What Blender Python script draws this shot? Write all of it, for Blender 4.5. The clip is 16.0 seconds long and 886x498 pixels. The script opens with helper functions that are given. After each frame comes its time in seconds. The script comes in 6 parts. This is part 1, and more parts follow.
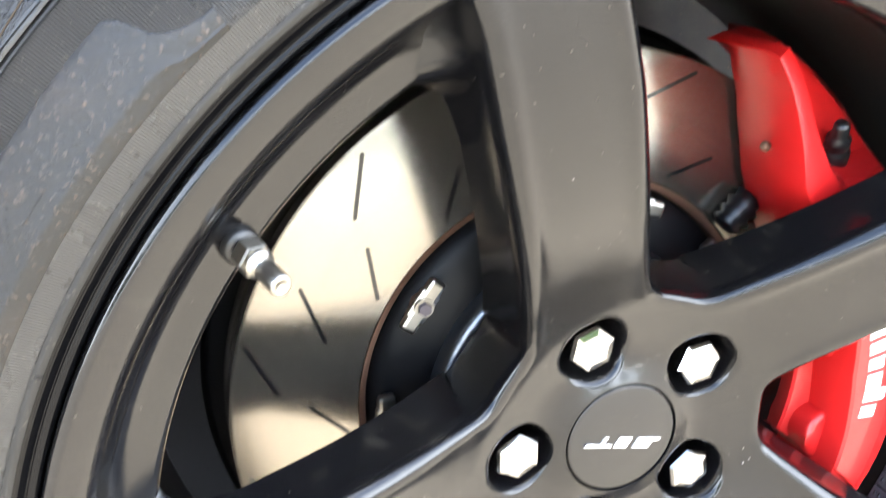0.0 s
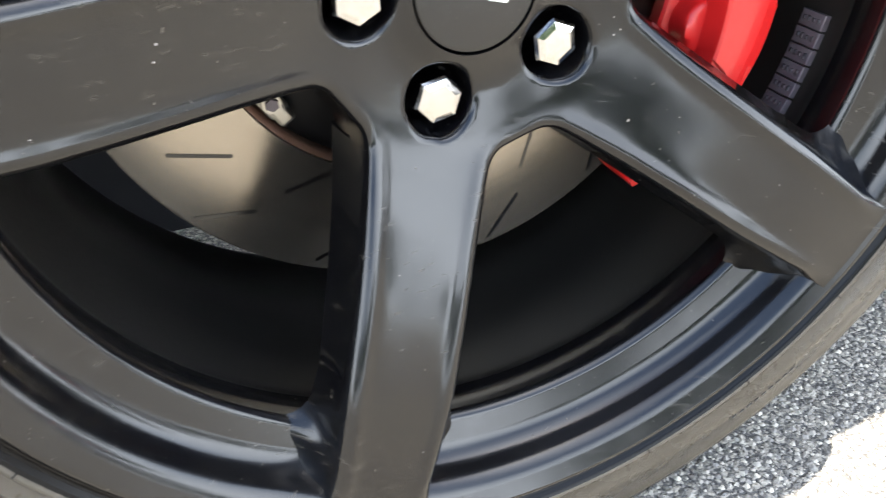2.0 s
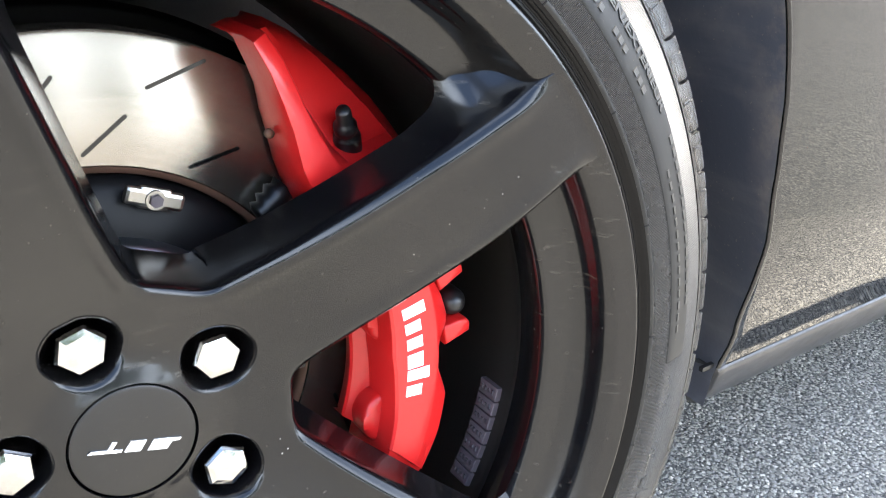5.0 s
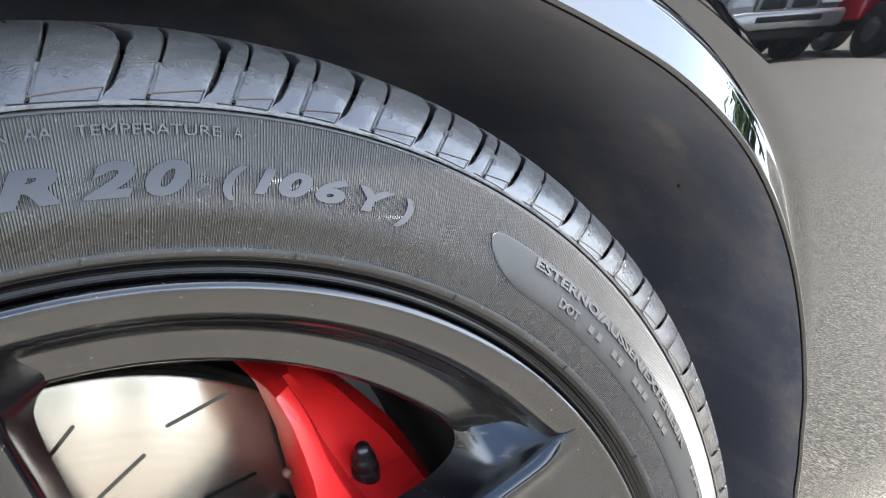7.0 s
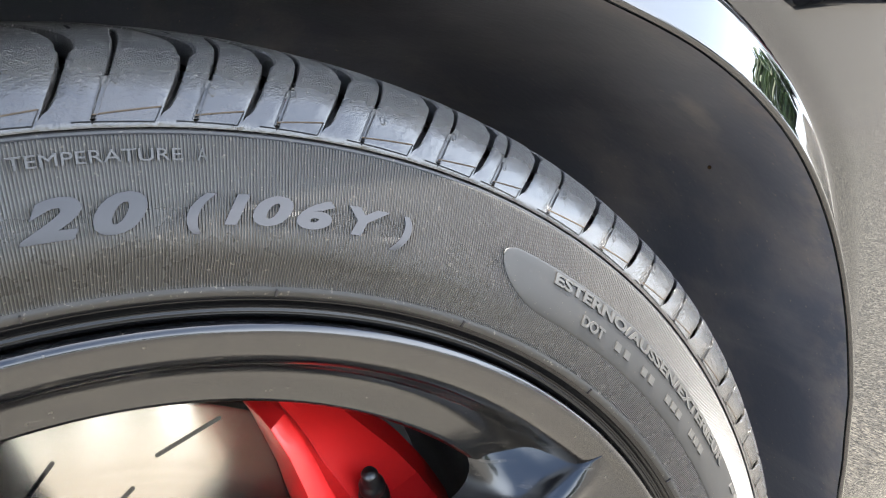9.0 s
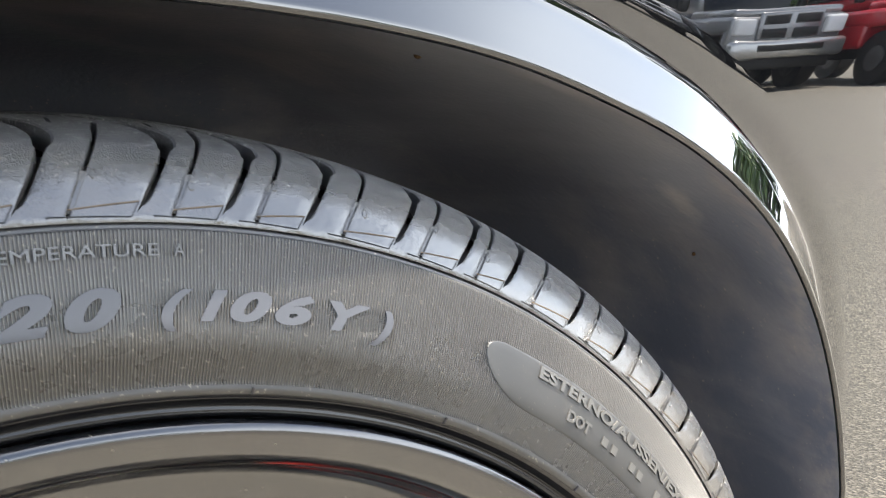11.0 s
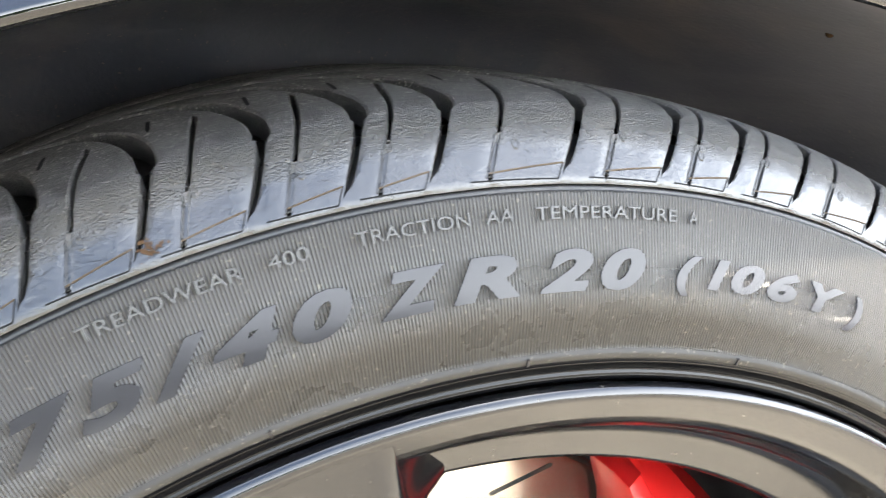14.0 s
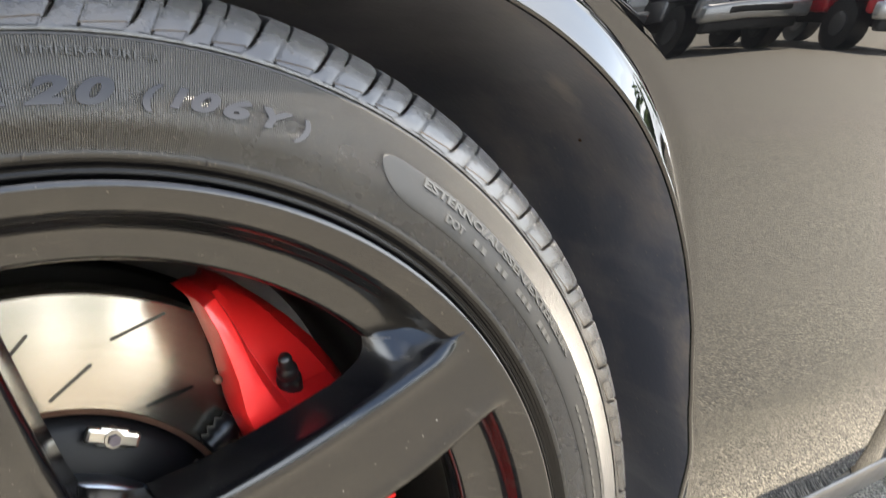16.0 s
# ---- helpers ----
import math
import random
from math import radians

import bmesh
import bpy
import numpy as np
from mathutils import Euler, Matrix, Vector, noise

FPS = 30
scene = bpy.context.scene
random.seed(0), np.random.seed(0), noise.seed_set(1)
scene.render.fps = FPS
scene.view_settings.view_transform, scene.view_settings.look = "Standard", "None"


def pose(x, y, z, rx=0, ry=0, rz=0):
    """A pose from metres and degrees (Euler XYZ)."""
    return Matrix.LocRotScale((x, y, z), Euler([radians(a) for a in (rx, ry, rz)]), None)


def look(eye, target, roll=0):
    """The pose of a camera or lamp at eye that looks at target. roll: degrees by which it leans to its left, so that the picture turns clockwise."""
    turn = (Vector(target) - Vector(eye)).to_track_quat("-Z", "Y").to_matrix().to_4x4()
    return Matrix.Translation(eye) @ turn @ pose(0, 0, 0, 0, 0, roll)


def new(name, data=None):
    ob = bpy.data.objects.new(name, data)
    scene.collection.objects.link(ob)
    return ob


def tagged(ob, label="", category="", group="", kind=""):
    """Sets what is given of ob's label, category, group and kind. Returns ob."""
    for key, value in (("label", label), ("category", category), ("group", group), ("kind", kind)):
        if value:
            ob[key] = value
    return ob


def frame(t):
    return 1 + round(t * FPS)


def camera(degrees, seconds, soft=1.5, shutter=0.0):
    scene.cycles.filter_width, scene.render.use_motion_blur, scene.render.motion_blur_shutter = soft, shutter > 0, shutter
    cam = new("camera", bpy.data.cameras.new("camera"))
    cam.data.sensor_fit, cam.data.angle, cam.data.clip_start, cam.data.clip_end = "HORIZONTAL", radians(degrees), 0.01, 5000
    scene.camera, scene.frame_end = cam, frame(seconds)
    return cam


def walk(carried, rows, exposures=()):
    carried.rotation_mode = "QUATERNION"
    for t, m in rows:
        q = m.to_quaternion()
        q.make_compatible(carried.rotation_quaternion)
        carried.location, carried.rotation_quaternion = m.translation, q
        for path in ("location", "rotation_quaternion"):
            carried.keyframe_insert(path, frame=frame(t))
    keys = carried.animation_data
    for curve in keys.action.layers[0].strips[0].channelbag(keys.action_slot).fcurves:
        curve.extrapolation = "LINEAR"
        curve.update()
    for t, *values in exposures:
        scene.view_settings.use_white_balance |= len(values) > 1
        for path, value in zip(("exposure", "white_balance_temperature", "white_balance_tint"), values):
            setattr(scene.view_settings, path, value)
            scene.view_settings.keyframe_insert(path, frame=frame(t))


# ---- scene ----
cam = camera(53.85, 16.0, soft=1.0, shutter=0.3)
PATH = [
    (0.0, -0.2126, -0.2663, 0.6178, 68.34, 0.18, -18.66),
    (0.5, -0.2250, -0.2780, 0.5695, 63.98, 0.89, -16.78),
    (1.0, -0.2244, -0.2842, 0.5127, 60.56, -0.46, -19.55),
    (1.5, -0.2105, -0.2872, 0.4815, 58.47, -1.11, -21.88),
    (2.0, -0.1754, -0.2989, 0.4697, 57.81, -1.14, -22.75),
    (2.5, -0.1248, -0.2993, 0.4717, 58.95, -2.29, -28.40),
    (3.0, -0.0890, -0.2996, 0.5037, 61.14, -1.58, -32.19),
    (3.5, -0.0824, -0.3076, 0.5389, 64.32, -1.87, -33.46),
    (3.7, -0.0830, -0.3151, 0.5521, 66.02, -1.90, -33.62),
    (5.8, -0.0686, -0.3229, 0.6439, 71.71, -1.17, -31.44),
    (6.0, -0.0685, -0.3202, 0.6554, 74.04, -1.21, -32.07),
    (6.5, -0.0642, -0.3010, 0.6863, 75.87, -1.36, -31.66),
    (7.0, -0.0672, -0.2936, 0.7064, 78.20, -1.90, -31.51),
    (7.5, -0.0637, -0.2851, 0.7108, 76.24, -1.24, -31.38),
    (8.0, -0.0543, -0.2664, 0.7105, 74.41, -0.60, -31.15),
    (8.5, -0.0531, -0.2628, 0.7019, 77.86, -0.52, -30.28),
    (8.7, -0.0435, -0.2551, 0.7201, 75.26, -0.07, -30.62),
    (10.8, -0.0267, -0.2552, 0.7217, 79.51, -0.31, -31.06),
    (11.0, -0.0330, -0.2505, 0.7258, 80.27, -0.43, -31.45),
    (11.5, -0.0487, -0.2418, 0.7378, 80.45, -1.11, -31.56),
    (12.0, -0.0947, -0.2270, 0.7329, 79.92, -2.11, -28.36),
    (12.5, -0.1517, -0.2149, 0.7202, 78.81, -3.20, -20.61),
    (13.0, -0.1624, -0.2162, 0.7158, 77.18, -4.88, -17.78),
    (13.5, -0.1530, -0.2146, 0.7170, 77.03, -4.81, -18.87),
    (14.0, -0.1325, -0.2090, 0.7237, 77.54, -4.09, -20.44),
    (14.5, -0.1094, -0.2112, 0.7279, 78.06, -3.69, -24.49),
    (15.0, -0.0808, -0.2320, 0.7331, 79.39, -2.83, -30.22),
    (15.5, -0.0710, -0.3079, 0.7214, 79.81, -3.89, -32.03),
    (16.0, -0.0688, -0.3777, 0.6759, 78.93, -1.74, -32.75),
]
STOPS = [(0.0, 3.98, 6910), (0.5, 3.68, 6975), (1.0, 3.60, 6960), (1.5, 3.53, 6900), (2.0, 2.86, 6960), (2.5, 1.82, 6900), (3.0, 1.87, 6835), (3.5, 2.20, 6770), (6.0, 3.25, 6410), (8.5, 3.32, 6610), (11.0, 3.41, 7040), (11.5, 3.46, 6920), (12.0, 3.57, 6990), (12.5, 3.72, 7190), (13.5, 4.14, 7316), (14.0, 4.07, 7260), (14.5, 3.75, 7170), (15.0, 3.32, 7110), (15.5, 3.10, 7320), (16.0, 3.11, 7450)]
EXPOSURES = [(t, v, k, 10) for t, v, k in STOPS]
walk(cam, [(t, pose(x, y, z, rx, ry, rz)) for t, x, y, z, rx, ry, rz in PATH], exposures=EXPOSURES)

# ---- world, sun ----
SUN_EL, SUN_AZ = 78.0, 87.0           # degrees; azimuth clockwise from +y: high, a little to the rear of the car
SUN_STRENGTH, SKY_STRENGTH = 5.0, 0.12


def make_world():
    w = bpy.data.worlds.new("sky")
    w.use_nodes = True
    nt = w.node_tree
    nt.nodes.clear()
    out = nt.nodes.new("ShaderNodeOutputWorld")
    bg = nt.nodes.new("ShaderNodeBackground")
    sky = nt.nodes.new("ShaderNodeTexSky")
    sky.sky_type, sky.sun_disc = "NISHITA", False
    sky.sun_elevation, sky.sun_rotation = radians(SUN_EL), radians(SUN_AZ)
    co = nt.nodes.new("ShaderNodeTexCoord")
    mp = nt.nodes.new("ShaderNodeMapping")
    mp.inputs["Scale"].default_value = (1.0, 1.0, 2.2)
    mp.inputs["Location"].default_value = (0.4, 0.15, 0.2)
    n1 = nt.nodes.new("ShaderNodeTexNoise")
    n1.inputs["Scale"].default_value, n1.inputs["Detail"].default_value = 0.9, 0.5
    rp = nt.nodes.new("ShaderNodeValToRGB")
    rp.color_ramp.elements[0].position, rp.color_ramp.elements[1].position = 0.34, 0.69
    mix = nt.nodes.new("ShaderNodeMix")
    mix.data_type = "RGBA"
    mix.inputs["B"].default_value = (11.5, 13.0, 15.2, 1)
    nt.links.new(co.outputs["Generated"], mp.inputs["Vector"])
    nt.links.new(mp.outputs["Vector"], n1.inputs["Vector"])
    sep = nt.nodes.new("ShaderNodeSeparateXYZ")
    nt.links.new(co.outputs["Generated"], sep.inputs["Vector"])
    more = nt.nodes.new("ShaderNodeMath")
    more.operation = "MULTIPLY_ADD"
    more.inputs[1].default_value, more.inputs[2].default_value = -0.42, 0.24
    nt.links.new(sep.outputs["Z"], more.inputs[0])
    cover = nt.nodes.new("ShaderNodeMath")
    nt.links.new(more.outputs[0], cover.inputs[0])
    nt.links.new(n1.outputs["Fac"], cover.inputs[1])
    nt.links.new(cover.outputs[0], rp.inputs["Fac"])
    nt.links.new(rp.outputs["Color"], mix.inputs["Factor"])
    nt.links.new(sky.outputs["Color"], mix.inputs["A"])
    nt.links.new(mix.outputs["Result"], bg.inputs["Color"])
    bg.inputs["Strength"].default_value = SKY_STRENGTH
    nt.links.new(bg.outputs["Background"], out.inputs["Surface"])
    scene.world = w


make_world()
sun_data = bpy.data.lights.new("sun", "SUN")
sun_data.energy, sun_data.angle, sun_data.color = SUN_STRENGTH, radians(0.6), (1.0, 0.96, 0.9)
sun = new("sun", sun_data)
_el, _az = radians(SUN_EL), radians(SUN_AZ)
sun_dir = Vector((math.cos(_el) * math.sin(_az), math.cos(_el) * math.cos(_az), math.sin(_el)))
sun.matrix_world = look(sun_dir * 30, (0, 0, 0))


# ---- materials ----
def nodes_of(name):
    m = bpy.data.materials.new(name)
    m.use_nodes = True
    nt = m.node_tree
    return m, nt, nt.nodes["Principled BSDF"]


def add(nt, kind, **values):
    n = nt.nodes.new(kind)
    for k, v in values.items():
        n.inputs[k].default_value = v
    return n


def ramp(nt, src, p0, p1, c0=(0, 0, 0, 1), c1=(1, 1, 1, 1)):
    r = nt.nodes.new("ShaderNodeValToRGB")
    e = r.color_ramp.elements
    e[0].position, e[1].position, e[0].color, e[1].color = p0, p1, c0, c1
    nt.links.new(src, r.inputs["Fac"])
    return r.outputs["Color"]


def noise_at(nt, scale, detail=4.0, rough=0.55, coords="Object"):
    co = nt.nodes.new("ShaderNodeTexCoord")
    n = add(nt, "ShaderNodeTexNoise", Scale=scale, Detail=detail, Roughness=rough)
    nt.links.new(co.outputs[coords], n.inputs["Vector"])
    return n.outputs["Fac"]


def mixed(nt, fac, a, b, mode="MIX"):
    m = nt.nodes.new("ShaderNodeMix")
    m.data_type, m.blend_type = "RGBA", mode
    for key, v in (("Factor", fac), ("A", a), ("B", b)):
        s = m.inputs[key]
        if isinstance(v, (int, float, tuple)):
            s.default_value = v
        else:
            nt.links.new(v, s)
    return m.outputs["Result"]


def calc(nt, op, a, b=0.0, c=0.0):
    m = nt.nodes.new("ShaderNodeMath")
    m.operation = op
    for i, v in enumerate((a, b, c)):
        if isinstance(v, (int, float)):
            m.inputs[i].default_value = v
        else:
            nt.links.new(v, m.inputs[i])
    return m.outputs[0]


def bump(nt, bsdf, height, strength, dist=0.001, before=None):
    b = add(nt, "ShaderNodeBump", Strength=strength, Distance=dist)
    nt.links.new(height, b.inputs["Height"])
    if before is not None:
        nt.links.new(before, b.inputs["Normal"])
    nt.links.new(b.outputs["Normal"], bsdf.inputs["Normal"])
    return b.outputs["Normal"]


def plain(name, colour, rough, metal=0.0, grain=0.0, scale=400.0, vary=0.15, coat=0.0, spec=0.5):
    """A painted or moulded surface with slight mottling, uneven gloss and fine relief."""
    m, nt, b = nodes_of(name)
    big, fine = noise_at(nt, 22.0), noise_at(nt, scale)
    dark = tuple(c * (1 - vary) for c in colour) + (1,)
    light = tuple(min(1, c * (1 + vary)) for c in colour) + (1,)
    nt.links.new(mixed(nt, big, dark, light), b.inputs["Base Color"])
    r = calc(nt, "MULTIPLY_ADD", fine, 0.12 * min(1, rough * 3), rough - 0.04 * min(1, rough * 3))
    nt.links.new(r, b.inputs["Roughness"])
    b.inputs["Metallic"].default_value = metal
    b.inputs["Coat Weight"].default_value = coat
    b.inputs["Coat Roughness"].default_value = 0.03
    b.inputs["Specular IOR Level"].default_value = spec
    if grain:
        bump(nt, b, fine, grain, 0.0004)
    return m


def dusty_black(name, colour, rough, dust, dust_amount, spec=0.5, metal=0.0, smears=2.0):
    """Satin black finish with dust film, specks and faint dried drops."""
    m, nt, b = nodes_of(name)
    film = ramp(nt, noise_at(nt, 14.0, 6.0), 0.42, 0.75)
    speck = ramp(nt, noise_at(nt, 900.0, 2.0), 0.70, 0.76)
    streak = ramp(nt, noise_at(nt, 90.0, 5.0), 0.60, 0.78)
    amount = calc(nt, "ADD", calc(nt, "MULTIPLY", film, dust_amount * 0.6), calc(nt, "MULTIPLY", speck, dust_amount * 5.0))
    amount = calc(nt, "ADD", amount, calc(nt, "MULTIPLY", streak, dust_amount * 1.1))
    fleck = ramp(nt, noise_at(nt, 330.0, 2.0), 0.735, 0.765)
    amount = calc(nt, "ADD", amount, calc(nt, "MULTIPLY", fleck, dust_amount * 11.0))
    wipe = nt.nodes.new("ShaderNodeMapping")
    wipe.inputs["Rotation"].default_value, wipe.inputs["Scale"].default_value = (0.0, 0.5, 0.0), (1.0, 1.0, 4.5)
    wco = nt.nodes.new("ShaderNodeTexCoord")
    nt.links.new(wco.outputs["Object"], wipe.inputs["Vector"])
    smear = add(nt, "ShaderNodeTexNoise", Scale=75.0, Detail=4.0, Roughness=0.6)
    nt.links.new(wipe.outputs["Vector"], smear.inputs["Vector"])
    amount = calc(nt, "ADD", amount, calc(nt, "MULTIPLY", calc(nt, "MULTIPLY", ramp(nt, smear.outputs["Fac"], 0.56, 0.72), film), dust_amount * smears))
    amount = calc(nt, "MINIMUM", amount, 0.8)
    nt.links.new(mixed(nt, amount, (*colour, 1), (*dust, 1)), b.inputs["Base Color"])
    wiped = calc(nt, "MULTIPLY", ramp(nt, noise_at(nt, 38.0, 6.0, 0.7), 0.40, 0.70), 0.06)
    nt.links.new(calc(nt, "ADD", calc(nt, "MULTIPLY_ADD", amount, 0.9, rough), wiped), b.inputs["Roughness"])
    b.inputs["Specular IOR Level"].default_value = spec
    b.inputs["Metallic"].default_value = metal
    bump(nt, b, noise_at(nt, 500.0, 3.0), 0.03, 0.0003)
    return m


M_WHEEL = dusty_black("satin_black_wheel_paint", (0.0026, 0.0026, 0.0031), 0.145, (0.185, 0.158, 0.118), 0.020, 0.43, smears=9.0)
M_CAP = dusty_black("cap_black", (0.004, 0.004, 0.0042), 0.34, (0.2, 0.17, 0.14), 0.02)
M_BARREL = plain("barrel_black", (0.010, 0.0094, 0.0084), 0.34, 0.0, 0.0, 300.0, 0.25, spec=0.3)
M_POCKET = plain("lug_pocket_black", (0.003, 0.003, 0.0034), 0.14)
M_NUT = plain("worn_chrome", (0.46, 0.455, 0.45), 0.08, 1.0, 0.10, 180.0, 0.12)
M_STEEL = plain("zinc_plated_steel", (0.33, 0.315, 0.285), 0.28, 1.0, 0.08, 900.0)
M_LOGO = plain("bright_emblem_silver", (0.82, 0.82, 0.82), 0.25, 0.6, vary=0.02)
M_RED = plain("red_caliper_paint", (0.46, 0.010, 0.010), 0.38, 0.0, 0.05, 300.0, 0.20, 0.35, spec=0.3)
M_RED.node_tree.nodes["Principled BSDF"].inputs["Coat Roughness"].default_value = 0.09
M_WHITE = plain("white_lettering", (0.86, 0.84, 0.80), 0.4, vary=0.04)
M_HAT = plain("black_disc_hat", (0.003, 0.0031, 0.0036), 0.42, 0.0, 0.05, spec=0.16)
M_HUB = plain("machined_hub_grey", (0.22, 0.24, 0.27), 0.35, 1.0, 0.05)
M_DARKRUBBER = plain("black_rubber_cap", (0.004, 0.004, 0.0044), 0.36, 0.0, 0.05)
M_WEIGHT = plain("adhesive_weight_grey", (0.085, 0.070, 0.078), 0.5, 0.2, 0.1, 700.0)
M_ENGRAVE = plain("stamped_dark", (0.05, 0.045, 0.05), 0.6)
M_RUST = plain("rusty_iron", (0.14, 0.075, 0.05), 0.55, 0.6, 0.15, 500.0, 0.35)


def rotor_material():
    m, nt, b = nodes_of("turned_disc_steel")
    geo = nt.nodes.new("ShaderNodeTexCoord")
    sep = nt.nodes.new("ShaderNodeSeparateXYZ")
    nt.links.new(geo.outputs["Object"], sep.inputs["Vector"])
    rad = calc(nt, "SQRT", calc(nt, "ADD", calc(nt, "POWER", sep.outputs["X"], 2.0), calc(nt, "POWER", sep.outputs["Z"], 2.0)))
    comb = nt.nodes.new("ShaderNodeCombineXYZ")
    nt.links.new(calc(nt, "MULTIPLY", rad, 1.0), comb.inputs["X"])
    ring = add(nt, "ShaderNodeTexNoise", Scale=1500.0, Detail=4.0)
    nt.links.new(comb.outputs["Vector"], ring.inputs["Vector"])
    ring2 = add(nt, "ShaderNodeTexNoise", Scale=180.0, Detail=3.0)
    nt.links.new(comb.outputs["Vector"], ring2.inputs["Vector"])
    tone = calc(nt, "ADD", calc(nt, "MULTIPLY", ring.outputs["Fac"], 0.5), calc(nt, "MULTIPLY", ring2.outputs["Fac"], 0.5))
    nt.links.new(mixed(nt, tone, (0.175, 0.156, 0.130, 1), (0.36, 0.323, 0.270, 1)), b.inputs["Base Color"])
    b.inputs["Metallic"].default_value = 0.92
    nt.links.new(calc(nt, "MULTIPLY_ADD", ring2.outputs["Fac"], 0.08, 0.18), b.inputs["Roughness"])
    b.inputs["Anisotropic"].default_value, b.inputs["Anisotropic Rotation"].default_value = 0.86, 0.25
    tan = nt.nodes.new("ShaderNodeTangent")
    tan.direction_type, tan.axis = "RADIAL", "Y"
    nt.links.new(tan.outputs["Tangent"], b.inputs["Tangent"])
    return m


M_ROTOR = rotor_material()


def tyre_material(name, ribs):
    """Dressed black rubber. ribs: fine radial serration of the sidewall; without them: a glossy shoulder and a dull, worn running surface."""
    m, nt, b = nodes_of(name)
    co = nt.nodes.new("ShaderNodeTexCoord")
    sep = nt.nodes.new("ShaderNodeSeparateXYZ")
    nt.links.new(co.outputs["Object"], sep.inputs["Vector"])
    ang = calc(nt, "ARCTAN2", sep.outputs["Z"], sep.outputs["X"])
    rad = calc(nt, "SQRT", calc(nt, "ADD", calc(nt, "POWER", sep.outputs["X"], 2.0), calc(nt, "POWER", sep.outputs["Z"], 2.0)))
    film = ramp(nt, noise_at(nt, 11.0, 8.0, 0.62), 0.44, 0.68)
    speck = ramp(nt, noise_at(nt, 700.0, 3.0), 0.64, 0.72)
    if ribs:
        low = bump(nt, b, noise_at(nt, 300.0, 8.0, 0.7), 0.25, 0.0006)
    else:
        # smooth and glossy low on the shoulder, sandy above
        sandy = ramp(nt, calc(nt, "MULTIPLY", calc(nt, "SUBTRACT", calc(nt, "MULTIPLY_ADD", noise_at(nt, 120.0, 5.0, 0.7), 0.0060, rad), 0.3460), 90.0), 0.05, 0.95)
        grit = calc(nt, "MULTIPLY", ramp(nt, noise_at(nt, 1700.0, 3.0, 0.6), 0.35, 0.70), sandy)
        low = bump(nt, b, calc(nt, "MULTIPLY_ADD", calc(nt, "MULTIPLY_ADD", noise_at(nt, 95.0, 3.0), 0.9, noise_at(nt, 420.0, 5.0, 0.65)), 0.75, grit), 0.65, 0.0007)
    if ribs:
        wave = calc(nt, "SINE", calc(nt, "MULTIPLY", ang, 1900.0))
        inside = calc(nt, "MULTIPLY", calc(nt, "GREATER_THAN", rad, 0.2868), calc(nt, "LESS_THAN", rad, 0.3325))
        crest = calc(nt, "MULTIPLY", calc(nt, "MAXIMUM", wave, 0.0), inside)
        amount = calc(nt, "ADD", calc(nt, "MULTIPLY", film, 0.03), calc(nt, "MULTIPLY", speck, 0.26))
        amount = calc(nt, "ADD", amount, calc(nt, "MULTIPLY", crest, 0.14))
        # road dust lies on the bead and thins out up the sidewall
        bead = calc(nt, "LESS_THAN", rad, 0.2868)
        low_dust = ramp(nt, calc(nt, "MULTIPLY", calc(nt, "SUBTRACT", calc(nt, "MULTIPLY_ADD", noise_at(nt, 70.0, 6.0, 0.7), 0.010, rad), 0.2940), 50.0), 0.1, 0.95, (1, 1, 1, 1), (0, 0, 0, 1))
        amount = calc(nt, "ADD", amount, calc(nt, "MULTIPLY_ADD", bead, 0.01, calc(nt, "MULTIPLY", low_dust, 0.04)))
        # a pale dusty ring beside the bead towards the car's front
        pale = calc(nt, "MULTIPLY", calc(nt, "LESS_THAN", calc(nt, "MULTIPLY_ADD", noise_at(nt, 120.0, 5.0, 0.7), 0.002, rad), 0.2962), calc(nt, "MULTIPLY", calc(nt, "GREATER_THAN", rad, 0.2872), ramp(nt, calc(nt, "MULTIPLY", sep.outputs["X"], -5.0), 0.45, 0.95)))
        amount = calc(nt, "MULTIPLY_ADD", pale, 0.13, amount)
        splash = ramp(nt, calc(nt, "MULTIPLY", calc(nt, "MULTIPLY_ADD", noise_at(nt, 25.0, 6.0, 0.65), 0.10, sep.outputs["Z"]), -5.0), 0.10, 0.70)
        amount = calc(nt, "MULTIPLY_ADD", splash, 0.24, amount)
        nt.links.new(mixed(nt, amount, (0.010, 0.010, 0.010, 1), (0.235, 0.205, 0.16, 1)), b.inputs["Base Color"])
        shoulder_band = calc(nt, "MULTIPLY", ramp(nt, calc(nt, "MULTIPLY", calc(nt, "SUBTRACT", rad, 0.3100), 40.0), 0.05, 0.75), 0.20)
        sheen = calc(nt, "MULTIPLY_ADD", low_dust, -0.20, calc(nt, "MULTIPLY_ADD", bead, -0.08, 0.42))
        nt.links.new(calc(nt, "MULTIPLY_ADD", shoulder_band, -0.35, sheen), b.inputs["Specular IOR Level"])
        nt.links.new(calc(nt, "ADD", calc(nt, "MULTIPLY_ADD", noise_at(nt, 60.0, 5.0), 0.20, 0.18), calc(nt, "MULTIPLY_ADD", bead, 0.25, shoulder_band)), b.inputs["Roughness"])
        bump(nt, b, calc(nt, "MULTIPLY", wave, inside), 1.0, 0.0005, low)
    else:
        # rows of fine scratches run round the worn surface
        around = nt.nodes.new("ShaderNodeCombineXYZ")
        nt.links.new(calc(nt, "MULTIPLY", ang, 25.0), around.inputs["X"])
        nt.links.new(calc(nt, "MULTIPLY", sep.outputs["Y"], 900.0), around.inputs["Y"])
